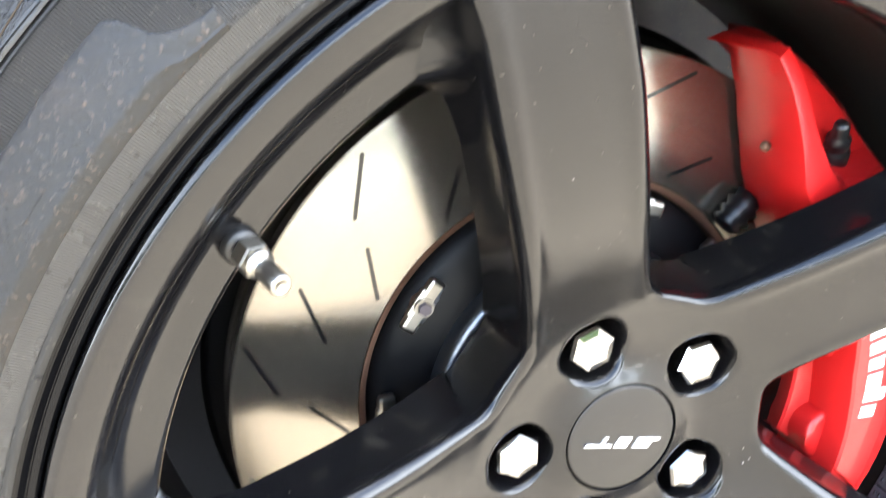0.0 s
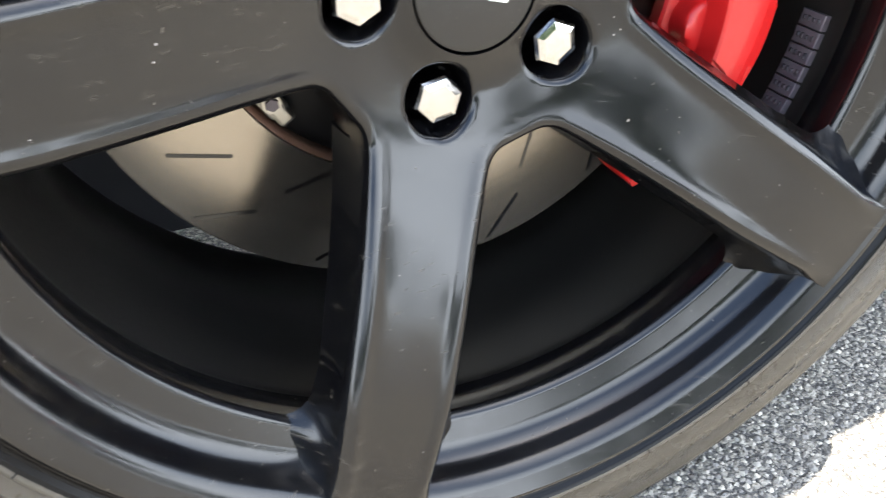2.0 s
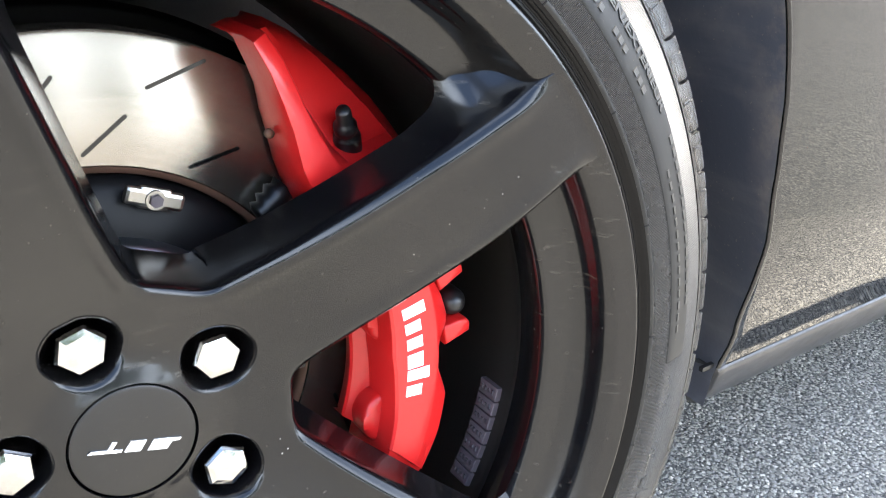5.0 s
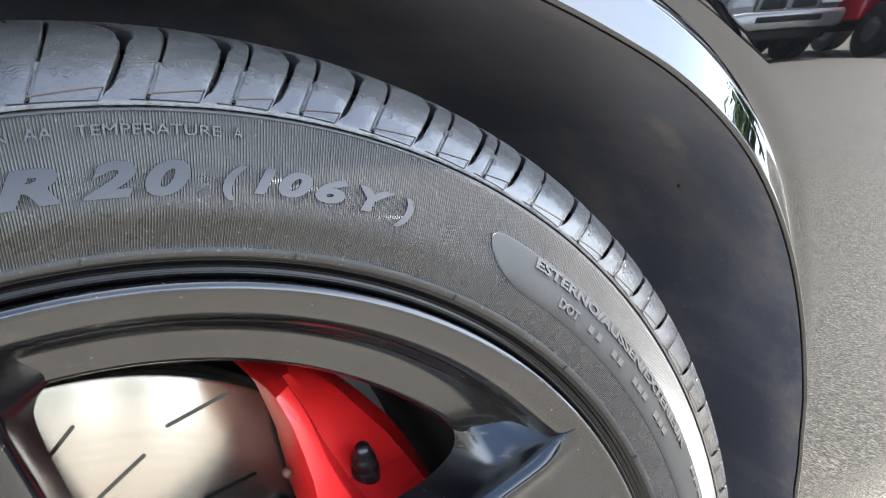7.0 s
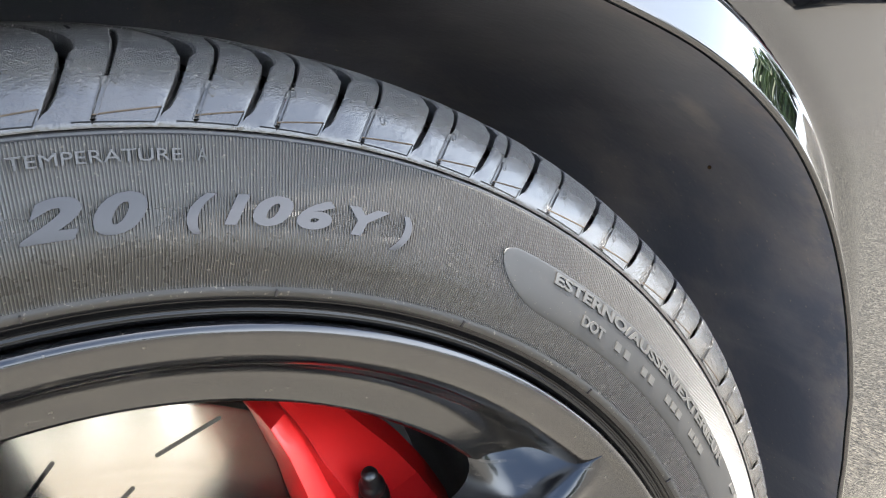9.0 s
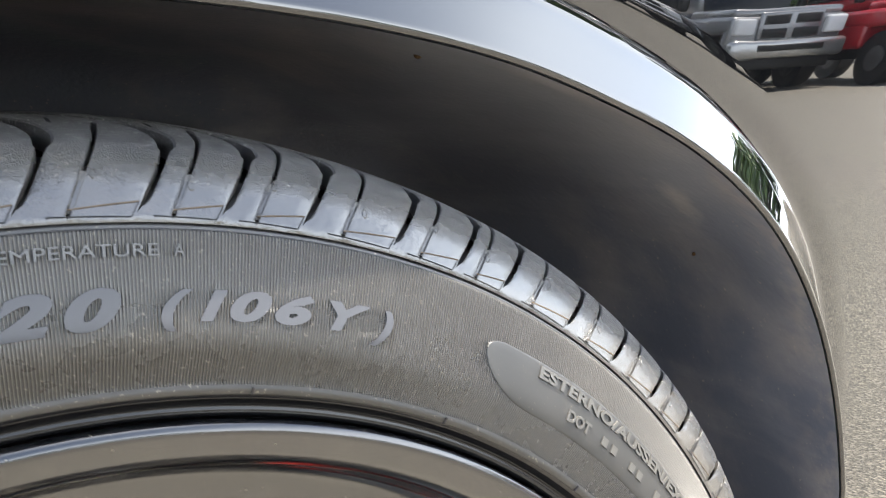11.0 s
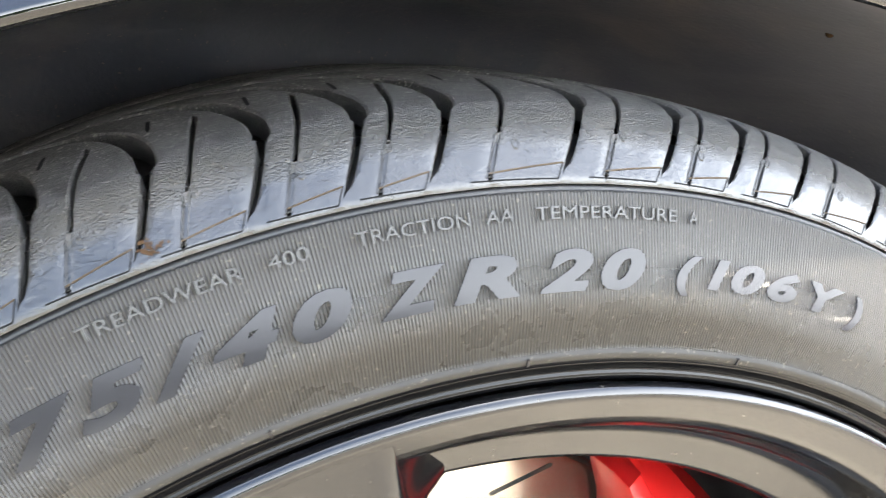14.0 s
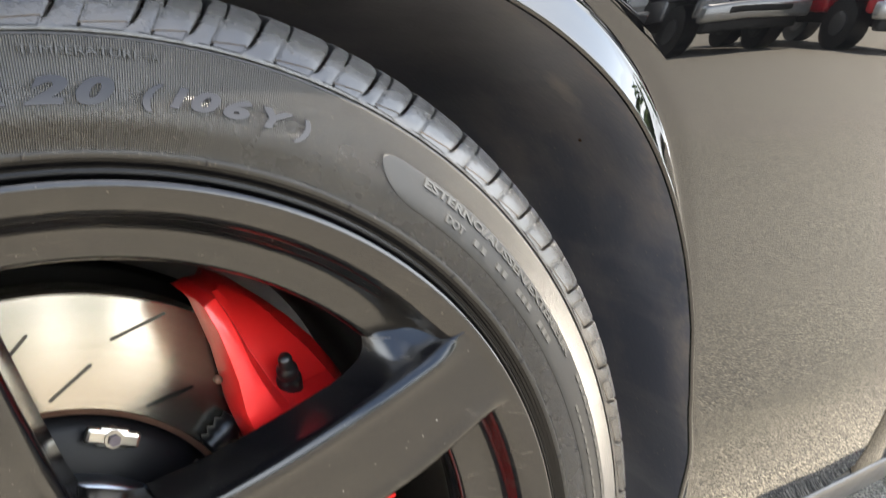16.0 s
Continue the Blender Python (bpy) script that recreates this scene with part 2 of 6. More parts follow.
        scratch = add(nt, "ShaderNodeTexNoise", Scale=1.0, Detail=5.0, Roughness=0.65)
        nt.links.new(around.outputs["Vector"], scratch.inputs["Vector"])
        edge = calc(nt, "MULTIPLY_ADD", noise_at(nt, 160.0, 6.0, 0.7), 0.0030, rad)
        worn = ramp(nt, calc(nt, "MULTIPLY", calc(nt, "SUBTRACT", edge, 0.3560), 100.0), 0.05, 0.75)
        grey = mixed(nt, ramp(nt, scratch.outputs["Fac"], 0.35, 0.75), (0.022, 0.0215, 0.0215, 1), (0.110, 0.105, 0.100, 1))
        grey = mixed(nt, ramp(nt, noise_at(nt, 1100.0, 3.0, 0.6), 0.62, 0.70), grey, (0.50, 0.48, 0.45, 1))
        grey = mixed(nt, calc(nt, "MULTIPLY", ramp(nt, noise_at(nt, 420.0, 4.0), 0.60, 0.68), 0.5), grey, (0.42, 0.40, 0.37, 1))
        grey = mixed(nt, calc(nt, "MULTIPLY", ramp(nt, noise_at(nt, 260.0, 4.0), 0.54, 0.68), 0.6), grey, (0.016, 0.016, 0.016, 1))
        amount = calc(nt, "ADD", calc(nt, "MULTIPLY", film, 0.06), calc(nt, "MULTIPLY", calc(nt, "MULTIPLY", speck, sandy), 0.30))
        black = mixed(nt, amount, (0.013, 0.0125, 0.012, 1), (0.25, 0.22, 0.18, 1))
        nt.links.new(mixed(nt, worn, black, grey), b.inputs["Base Color"])
        gloss = calc(nt, "MULTIPLY_ADD", noise_at(nt, 90.0, 5.0), 0.12, calc(nt, "MULTIPLY_ADD", sandy, 0.12, 0.13))
        nt.links.new(calc(nt, "MULTIPLY_ADD", worn, 0.26, gloss), b.inputs["Roughness"])
        nt.links.new(calc(nt, "MULTIPLY_ADD", worn, -0.18, 0.52), b.inputs["Specular IOR Level"])
        bump(nt, b, calc(nt, "MULTIPLY", scratch.outputs["Fac"], worn), 0.35, 0.0006, low)
    return m


M_SIDEWALL = tyre_material("sidewall_rubber", True)
M_TREAD = tyre_material("tread_rubber", False)
M_LETTER = plain("smooth_letter_rubber", (0.009, 0.0085, 0.010), 0.19, 0.0, 0.06, 900.0, 0.3, spec=0.25)
M_GROOVE = plain("groove_black", (0.006, 0.006, 0.006), 0.8, spec=0.1)
M_SILT = plain("brown_silt", (0.045, 0.032, 0.02), 0.85, 0.0, 0.3, 900.0, 0.5, spec=0.1)
M_BEAD = plain("near_black_rubber", (0.0020, 0.0020, 0.0023), 0.22, spec=0.16)
M_SMALL = dusty_black("dusty_letter_rubber", (0.027, 0.026, 0.024), 0.36, (0.2, 0.18, 0.14), 0.06, 0.35)


def body_paint():
    m, nt, b = nodes_of("gloss_black_car_paint")
    flake = noise_at(nt, 2500.0, 1.0)
    nt.links.new(mixed(nt, flake, (0.0012, 0.0012, 0.0012, 1), (0.0025, 0.0025, 0.0028, 1)), b.inputs["Base Color"])
    b.inputs["Roughness"].default_value = 0.05
    b.inputs["Coat Weight"].default_value, b.inputs["Coat Roughness"].default_value = 0.92, 0.015
    b.inputs["Coat IOR"].default_value = 1.5
    b.inputs["Specular IOR Level"].default_value = 0.0
    bump(nt, b, noise_at(nt, 60.0, 2.0), 0.01, 0.0005)
    return m


M_PAINT = body_paint()
M_SKIRT = dusty_black("skirt_satin_black", (0.022, 0.022, 0.024), 0.34, (0.36, 0.33, 0.29), 0.11)


def liner_material():
    m, nt, b = nodes_of("dusty_wheel_liner")
    dust = ramp(nt, noise_at(nt, 6.0, 7.0, 0.6), 0.50, 0.74)
    mud = ramp(nt, noise_at(nt, 45.0, 8.0, 0.7), 0.46, 0.62)
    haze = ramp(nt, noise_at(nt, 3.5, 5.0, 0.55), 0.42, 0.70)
    spat = ramp(nt, noise_at(nt, 300.0, 4.0, 0.6), 0.66, 0.70)
    # dried mud gathers within a few centimetres of the arch's edge
    co = nt.nodes.new("ShaderNodeTexCoord")
    sep = nt.nodes.new("ShaderNodeSeparateXYZ")
    nt.links.new(co.outputs["Object"], sep.inputs["Vector"])
    rim = ramp(nt, calc(nt, "MULTIPLY", sep.outputs["Y"], 10.0), 0.06, 0.36, (1, 1, 1, 1), (0, 0, 0, 1))
    # both blue-grey base tones are lifted to carry lens haze
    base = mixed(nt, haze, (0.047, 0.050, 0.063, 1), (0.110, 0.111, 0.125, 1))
    base = mixed(nt, calc(nt, "MULTIPLY", dust, 0.5), base, (0.21, 0.175, 0.15, 1))
    base = mixed(nt, calc(nt, "MULTIPLY", calc(nt, "MULTIPLY", mud, dust), 0.10), base, (0.25, 0.19, 0.145, 1))
    base = mixed(nt, calc(nt, "MULTIPLY", calc(nt, "MULTIPLY", rim, mud), 0.32), base, (0.24, 0.19, 0.145, 1))
    # pale streaks of road film run in from the edge
    run = nt.nodes.new("ShaderNodeMapping")
    run.inputs["Rotation"].default_value, run.inputs["Scale"].default_value = (0.0, 0.75, 0.0), (3.0, 1.6, 14.0)
    nt.links.new(co.outputs["Object"], run.inputs["Vector"])
    strand = add(nt, "ShaderNodeTexNoise", Scale=2.2, Detail=5.0, Roughness=0.6)
    nt.links.new(run.outputs["Vector"], strand.inputs["Vector"])
    wash = calc(nt, "MULTIPLY", ramp(nt, strand.outputs["Fac"], 0.50, 0.70), 0.20)
    base = mixed(nt, wash, base, (0.21, 0.20, 0.20, 1))
    # one pale dried splash behind the wheel's top, drawn out downwards
    across = calc(nt, "MULTIPLY", calc(nt, "SUBTRACT", sep.outputs["Y"], 0.067), 40.0)
    along = calc(nt, "MULTIPLY", calc(nt, "SUBTRACT", calc(nt, "SUBTRACT", sep.outputs["X"], 0.342), calc(nt, "SUBTRACT", sep.outputs["Z"], 0.668)), 17.0)
    away = calc(nt, "SQRT", calc(nt, "ADD", calc(nt, "POWER", calc(nt, "ABSOLUTE", across), 2.0), calc(nt, "POWER", calc(nt, "ABSOLUTE", along), 2.0)))
    away = calc(nt, "MULTIPLY_ADD", noise_at(nt, 70.0, 6.0, 0.65), 1.0, away)
    dried = calc(nt, "MULTIPLY", ramp(nt, away, 0.35, 1.45, (1, 1, 1, 1), (0, 0, 0, 1)), 0.5)
    base = mixed(nt, dried, base, (0.30, 0.265, 0.22, 1))
    nt.links.new(mixed(nt, calc(nt, "MULTIPLY", spat, 0.28), base, (0.34, 0.25, 0.17, 1)), b.inputs["Base Color"])
    b.inputs["Roughness"].default_value = 0.5
    bump(nt, b, noise_at(nt, 220.0, 6.0), 0.3, 0.001)
    return m


M_LINER = liner_material()


def asphalt_material():
    m, nt, b = nodes_of("stony_asphalt")
    co = nt.nodes.new("ShaderNodeTexCoord")
    warp = add(nt, "ShaderNodeTexNoise", Scale=160.0, Detail=2.0)
    nt.links.new(co.outputs["Object"], warp.inputs["Vector"])
    vec = nt.nodes.new("ShaderNodeVectorMath")
    vec.operation = "MULTIPLY_ADD"
    vec.inputs[1].default_value = (0.006, 0.006, 0.006)
    nt.links.new(warp.outputs["Color"], vec.inputs[0])
    nt.links.new(co.outputs["Object"], vec.inputs[2])

    def stones(scale):
        v = add(nt, "ShaderNodeTexVoronoi", Scale=scale)
        nt.links.new(vec.outputs["Vector"], v.inputs["Vector"])
        w = nt.nodes.new("ShaderNodeRGBToBW")
        nt.links.new(v.outputs["Color"], w.inputs["Color"])
        return v.outputs["Distance"], w.outputs["Val"]
    d1, v1 = stones(165.0)
    d2, v2 = stones(390.0)
    big, fine = noise_at(nt, 1.1, 6.0), noise_at(nt, 600.0, 4.0)
    coarse = mixed(nt, ramp(nt, v1, 0.25, 0.80), (0.150, 0.142, 0.126, 1), (0.44, 0.405, 0.335, 1))
    small = mixed(nt, ramp(nt, v2, 0.2, 0.85), (0.105, 0.099, 0.088, 1), (0.37, 0.34, 0.28, 1))
    gap = ramp(nt, d1, 0.34, 0.52)
    col = mixed(nt, gap, coarse, small)
    pit = ramp(nt, calc(nt, "MULTIPLY", d2, ramp(nt, d1, 0.30, 0.55)), 0.38, 0.60)
    col = mixed(nt, pit, col, (0.075, 0.072, 0.068, 1))
    col = mixed(nt, 0.35, col, mixed(nt, fine, (0.5, 0.5, 0.5, 1), (1, 1, 1, 1)), "MULTIPLY")
    col = mixed(nt, 0.5, col, mixed(nt, big, (0.75, 0.75, 0.75, 1), (1, 1, 1, 1)), "MULTIPLY")
    nt.links.new(col, b.inputs["Base Color"])
    b.inputs["Roughness"].default_value = 0.8
    h = calc(nt, "SUBTRACT", calc(nt, "MULTIPLY", fine, 0.25), calc(nt, "ADD", d1, calc(nt, "MULTIPLY", d2, 0.5)))
    bump(nt, b, h, 0.9, 0.004)
    return m


M_ASPHALT = asphalt_material()
M_GRASS = plain("grass", (0.11, 0.18, 0.045), 0.8, 0, 0.4, 60.0, 0.4)
M_LEAF = plain("leaves", (0.05, 0.09, 0.024), 0.6, 0, 0.1, 30.0, 0.5)
M_BARK = plain("bark", (0.10, 0.075, 0.05), 0.9, 0, 0.5, 40.0, 0.3)
M_SILVERTRUCK = plain("silver_truck_paint", (0.30, 0.31, 0.33), 0.25, 0.6, coat=0.6)
M_WHITETRUCK = plain("white_truck_paint", (0.62, 0.62, 0.62), 0.25, 0.0, coat=0.6)
M_REDTRUCK = plain("dark_red_truck_paint", (0.40, 0.02, 0.03), 0.25, 0.0, coat=0.6)
M_TRUCKGLASS = plain("dark_glass", (0.01, 0.012, 0.014), 0.05)
M_TRUCKBLACK = plain("black_truck_plastic", (0.006, 0.006, 0.006), 0.5)
M_LAMP = plain("clear_headlamp", (0.75, 0.77, 0.8), 0.1)
M_BUMPER = plain("bright_bumper_silver", (0.55, 0.56, 0.57), 0.22, 0.85)
M_ALLOY = plain("alloy_grey", (0.16, 0.16, 0.165), 0.35, 0.8)


# ---- mesh helpers ----
def part(name, bm, material, parent=None, label="", smooth=True):
    me = bpy.data.meshes.new(name)
    bmesh.ops.recalc_face_normals(bm, faces=bm.faces)
    bm.to_mesh(me)
    bm.free()
    if smooth:
        me.shade_smooth()
    me.materials.append(material)
    ob = new(name, me)
    if parent is not None:
        ob.parent = parent
    if label:
        tagged(ob, label)
    return ob


def thing(name, m, label, category, group="", kind=""):
    e = new(name)
    e.empty_display_size = 0.1
    e.matrix_world = m
    return tagged(e, label, category, group, kind)


def grid(bm, rows, closed_u=False, closed_v=False):
    """Faces over a table of points; u runs along the rows."""
    vs = [[bm.verts.new(p) for p in row] for row in rows]
    nu, nv = len(vs), len(vs[0])
    for i in range(nu if closed_u else nu - 1):
        for j in range(nv if closed_v else nv - 1):
            a, b, c, d = vs[i][j], vs[(i + 1) % nu][j], vs[(i + 1) % nu][(j + 1) % nv], vs[i][(j + 1) % nv]
            if len({a, b, c, d}) == 4:
                bm.faces.new((a, b, c, d))
    return vs


def lathe(profile, steps=128, a0=0.0, a1=360.0):
    """A surface of revolution about the wheel's axle (y) from pairs of radius and y."""
    bm = bmesh.new()
    full = a1 - a0 >= 359.9
    n = steps if full else steps + 1
    rows = []
    for i in range(n):
        a = radians(a0 + (a1 - a0) * i / steps)
        rows.append([(r * math.cos(a), y, r * math.sin(a)) for r, y in profile])
    grid(bm, rows, closed_u=full)
    return bm


def smooth_profile(points, sub=4):
    """Catmull-Rom through pairs of numbers."""
    p = [points[0], *points, points[-1]]
    out = []
    for i in range(1, len(p) - 2):
        for k in range(sub):
            t = k / sub
            out.append(tuple(0.5 * (2 * b + (c - a) * t + (2 * a - 5 * b + 4 * c - d) * t * t + (3 * b - a - 3 * c + d) * t ** 3) for a, b, c, d in zip(p[i - 1], p[i], p[i + 1], p[i + 2])))
    out.append(points[-1])
    return out


def box(bm, sx, sy, sz, m=None, bevel=0.0, seg=2):
    r = bmesh.ops.create_cube(bm, size=1.0)
    bmesh.ops.scale(bm, vec=(sx, sy, sz), verts=r["verts"])
    if bevel:
        es = list({e for v in r["verts"] for e in v.link_edges})
        q = bmesh.ops.bevel(bm, geom=es, offset=bevel, segments=seg, affect="EDGES", profile=0.5)
        vs = list({v for f in q["faces"] for v in f.verts} | {v for v in r["verts"] if v.is_valid})
    else:
        vs = r["verts"]
    if m is not None:
        bmesh.ops.transform(bm, matrix=m, verts=vs)
    return vs


def solid(outline, y0, y1, bevel=0.0, seg=3, taper=1.0):
    """A prism over a closed outline of (x, z), from y0 (front) to y1, its front edge rounded."""
    bm = bmesh.new()
    n = len(outline)
    cx, cz = sum(p[0] for p in outline) / n, sum(p[1] for p in outline) / n
    front = [bm.verts.new((x, y0, z)) for x, z in outline]
    back = [bm.verts.new((cx + (x - cx) * taper, y1, cz + (z - cz) * taper)) for x, z in outline]
    ff = bm.faces.new(front)
    bm.faces.new(list(reversed(back)))
    for i in range(n):
        bm.faces.new((front[i], back[i], back[(i + 1) % n], front[(i + 1) % n]))
    if bevel:
        bmesh.ops.bevel(bm, geom=list(ff.edges), offset=bevel, segments=seg, affect="EDGES", profile=0.5)
    return bm


def sharp(ob, degrees=35):
    """Keep edges over that angle crisp."""
    me = ob.data
    bm = bmesh.new()
    bm.from_mesh(me)
    lim = radians(degrees)
    for e in bm.edges:
        if len(e.link_faces) == 2 and e.calc_face_angle(0.0) > lim:
            e.smooth = False
    bm.to_mesh(me)
    bm.free()
    return ob


# ---- ground ----
CAR_YAW = 5.0                     # the wheel is steered a little against the body
AXLE = 0.356                      # height of the wheel's centre
CAR = pose(0, 0, 0, 0, 0, CAR_YAW)
WHEEL = pose(0, 0, AXLE)


def ground():
    bm = bmesh.new()
    xs = [-900, -120, -30, -8, -3, 3, 8, 30, 120, 900]
    grid(bm, [[(x, y, 0) for y in xs] for x in xs])
    tagged(part("ground", bm, M_ASPHALT), "pale stony asphalt of an open car park, sunlit beyond the car's shadow", "ground", kind="structure")
    bm = bmesh.new()
    grid(bm, [[(x, y, 0.03) for y in (-24, -30, -60, -200)] for x in (-200, -60, -20, 0, 20, 60, 200)])
    tagged(part("grass_verge", bm, M_GRASS), "strip of green grass at the car park's far edge", "grass", kind="structure")


def stone_material():
    m, nt, b = nodes_of("asphalt_stones")
    geo = nt.nodes.new("ShaderNodeNewGeometry")
    r = nt.nodes.new("ShaderNodeValToRGB")
    e = r.color_ramp.elements
    e[0].position, e[0].color = 0.0, (0.21, 0.20, 0.18, 1)
    e[1].position, e[1].color = 1.0, (0.50, 0.465, 0.39, 1)
    for p, c in ((0.35, (0.28, 0.263, 0.23, 1)), (0.7, (0.37, 0.345, 0.29, 1))):
        q = r.color_ramp.elements.new(p)
        q.color = c
    nt.links.new(geo.outputs["Random Per Island"], r.inputs["Fac"])
    grain = mixed(nt, noise_at(nt, 700.0, 4.0), (0.65, 0.65, 0.65, 1), (1.15, 1.15, 1.15, 1))
    nt.links.new(mixed(nt, 0.8, r.outputs["Color"], grain, "MULTIPLY"), b.inputs["Base Color"])
    b.inputs["Roughness"].default_value = 0.75
    bump(nt, b, noise_at(nt, 900.0, 5.0), 0.3, 0.0006)
    return m


def aggregate():
    """Stones that stand out of the worn asphalt beside the wheel: small uneven lumps, half sunk."""
    rng = np.random.default_rng(7)
    step = 0.0056
    gx, gy = np.meshgrid(np.arange(0.02, 1.45, step), np.arange(-0.75, 0.42, step), indexing="ij")
    n = gx.size
    cx = gx.ravel() + rng.uniform(-0.45, 0.45, n) * step
    cy = gy.ravel() + rng.uniform(-0.45, 0.45, n) * step
    keep = rng.random(n) < 0.80
    cx, cy = cx[keep], cy[keep]
    n = cx.size
    size = 0.0017 + 0.0021 * rng.random(n) ** 1.6
    turn = rng.uniform(0, 2 * math.pi, n)
    verts = np.zeros((n, 7, 3))
    for k in range(5):
        a = turn + 2 * math.pi * k / 5
        rr = size * rng.uniform(0.75, 1.25, n)
        verts[:, k] = np.stack([cx + rr * np.cos(a), cy + rr * np.sin(a), np.full(n, -0.0006)], 1)
    for k, lo, hi in ((5, -0.45, -0.05), (6, 0.05, 0.45)):
        off = size * rng.uniform(lo, hi, n)
        verts[:, k] = np.stack([cx + off * np.cos(turn), cy + off * np.sin(turn), size * rng.uniform(0.25, 0.75, n)], 1)
    tris = np.array([(0, 1, 6), (1, 2, 5), (1, 5, 6), (2, 3, 5), (3, 4, 5), (4, 6, 5), (4, 0, 6)])
    faces = (np.arange(n)[:, None, None] * 7 + tris[None]).reshape(-1, 3)
    me = bpy.data.meshes.new("asphalt_stones")
    me.from_pydata(verts.reshape(-1, 3).tolist(), [], faces.tolist())
    me.materials.append(stone_material())
    tagged(new("asphalt_stones", me), "pale tan stones standing out of worn asphalt", "stones", kind="stuff")


ground()
aggregate()

# ---- wheel ----
PHASE = 37.0                      # angle of one spoke above the horizontal
SPOKES = [PHASE + 72 * k for k in range(5)]
LUG_R, POCKET_R = 0.0575, 0.0182

wheel = thing("wheel", WHEEL, "satin black five-spoke alloy wheel with a wide low-profile tyre, light dust", "wheel")


def face_y(r):
    """How deep the spoke's face lies behind the rim's edge, by distance from the axle."""
    return float(np.interp(r, FACE_R, FACE_Y))


_fp = smooth_profile([(0.0, 0.0690), (0.0250, 0.0708), (0.0320, 0.0722), (0.0390, 0.0745), (0.0430, 0.0756), (0.0475, 0.0763), (0.0530, 0.0758), (0.0630, 0.0732), (0.078, 0.0684), (0.095, 0.0605), (0.12, 0.0478), (0.15, 0.0340), (0.18, 0.0226), (0.205, 0.0148), (0.235, 0.0083), (0.258, 0.0050), (0.2680, 0.0036), (0.2706, 0.0020), (0.2722, 0.0014), (0.2735, 0.0024), (0.2745, 0.0040), (0.285, 0.010)], 24)
FACE_R, FACE_Y = np.array([p[0] for p in _fp]), np.array([p[1] for p in _fp])


def half_width(u):
    return float(np.interp(u, [0.078, 0.085, 0.095, 0.12, 0.15, 0.2, 0.235, 0.268, 0.28], [0.0362, 0.0355, 0.0345, 0.0332, 0.0325, 0.0318, 0.0302, 0.0285, 0.028]))


def shoulder(d, u):
    """Depth of the face at distance d from a window's edge and u along the spoke: a low raised lip that fades out on the hub, rounded over towards the wall."""
    q = max(0.0, 1.0 - d / 0.0062)
    lip = float(np.interp(u, [0.080, 0.135], [0.0002, 0.0016]))
    return 0.0080 * (1.0 - math.sqrt(max(0.0, 1.0 - q * q))) - lip * math.exp(-((d - 0.0074) / 0.0036) ** 2)


EDGE_DROP = 0.0080


def wall_depth(u):
    return float(np.interp(u, [0.08, 0.11, 0.15, 0.2, 0.235, 0.268], [0.034, 0.030, 0.026, 0.022, 0.026, 0.036]))


def wall_flare(u):
    """How much wider the spoke is at its foot, where it grows into the rim."""
    return float(np.interp(u, [0.08, 0.20, 0.214, 0.220, 0.2245, 0.2275, 0.2295, 0.235, 0.28], [0.005, 0.006, 0.0072, 0.0086, 0.0118, 0.016, 0.022, 0.028, 0.038]))


def window_corner():
    """Half of a window's inner end, in the spoke's own axes (u along it, w across): from the spoke's edge round the corner to the window's middle line."""
    t36 = radians(36)
    mid = Vector((0.0850 * math.cos(t36), 0.0850 * math.sin(t36)))
    along = Vector((math.sin(t36), -math.cos(t36)))           # towards the spoke
    # the end's line meets the spoke's edge w = 0.0362
    k = (mid.y - 0.0362) / math.cos(t36)
    corner = mid + along * k
    cut = 0.0075
    p0 = Vector((corner.x + cut, half_width(corner.x + cut)))
    p1 = corner - along * cut
    pts = []
    for i in range(7):
        t = i / 6
        pts.append((1 - t) ** 2 * p0 + 2 * t * (1 - t) * corner + t * t * p1)
    for f in (0.5, 1.0):
        pts.append(p1.lerp(mid, f))
    return pts


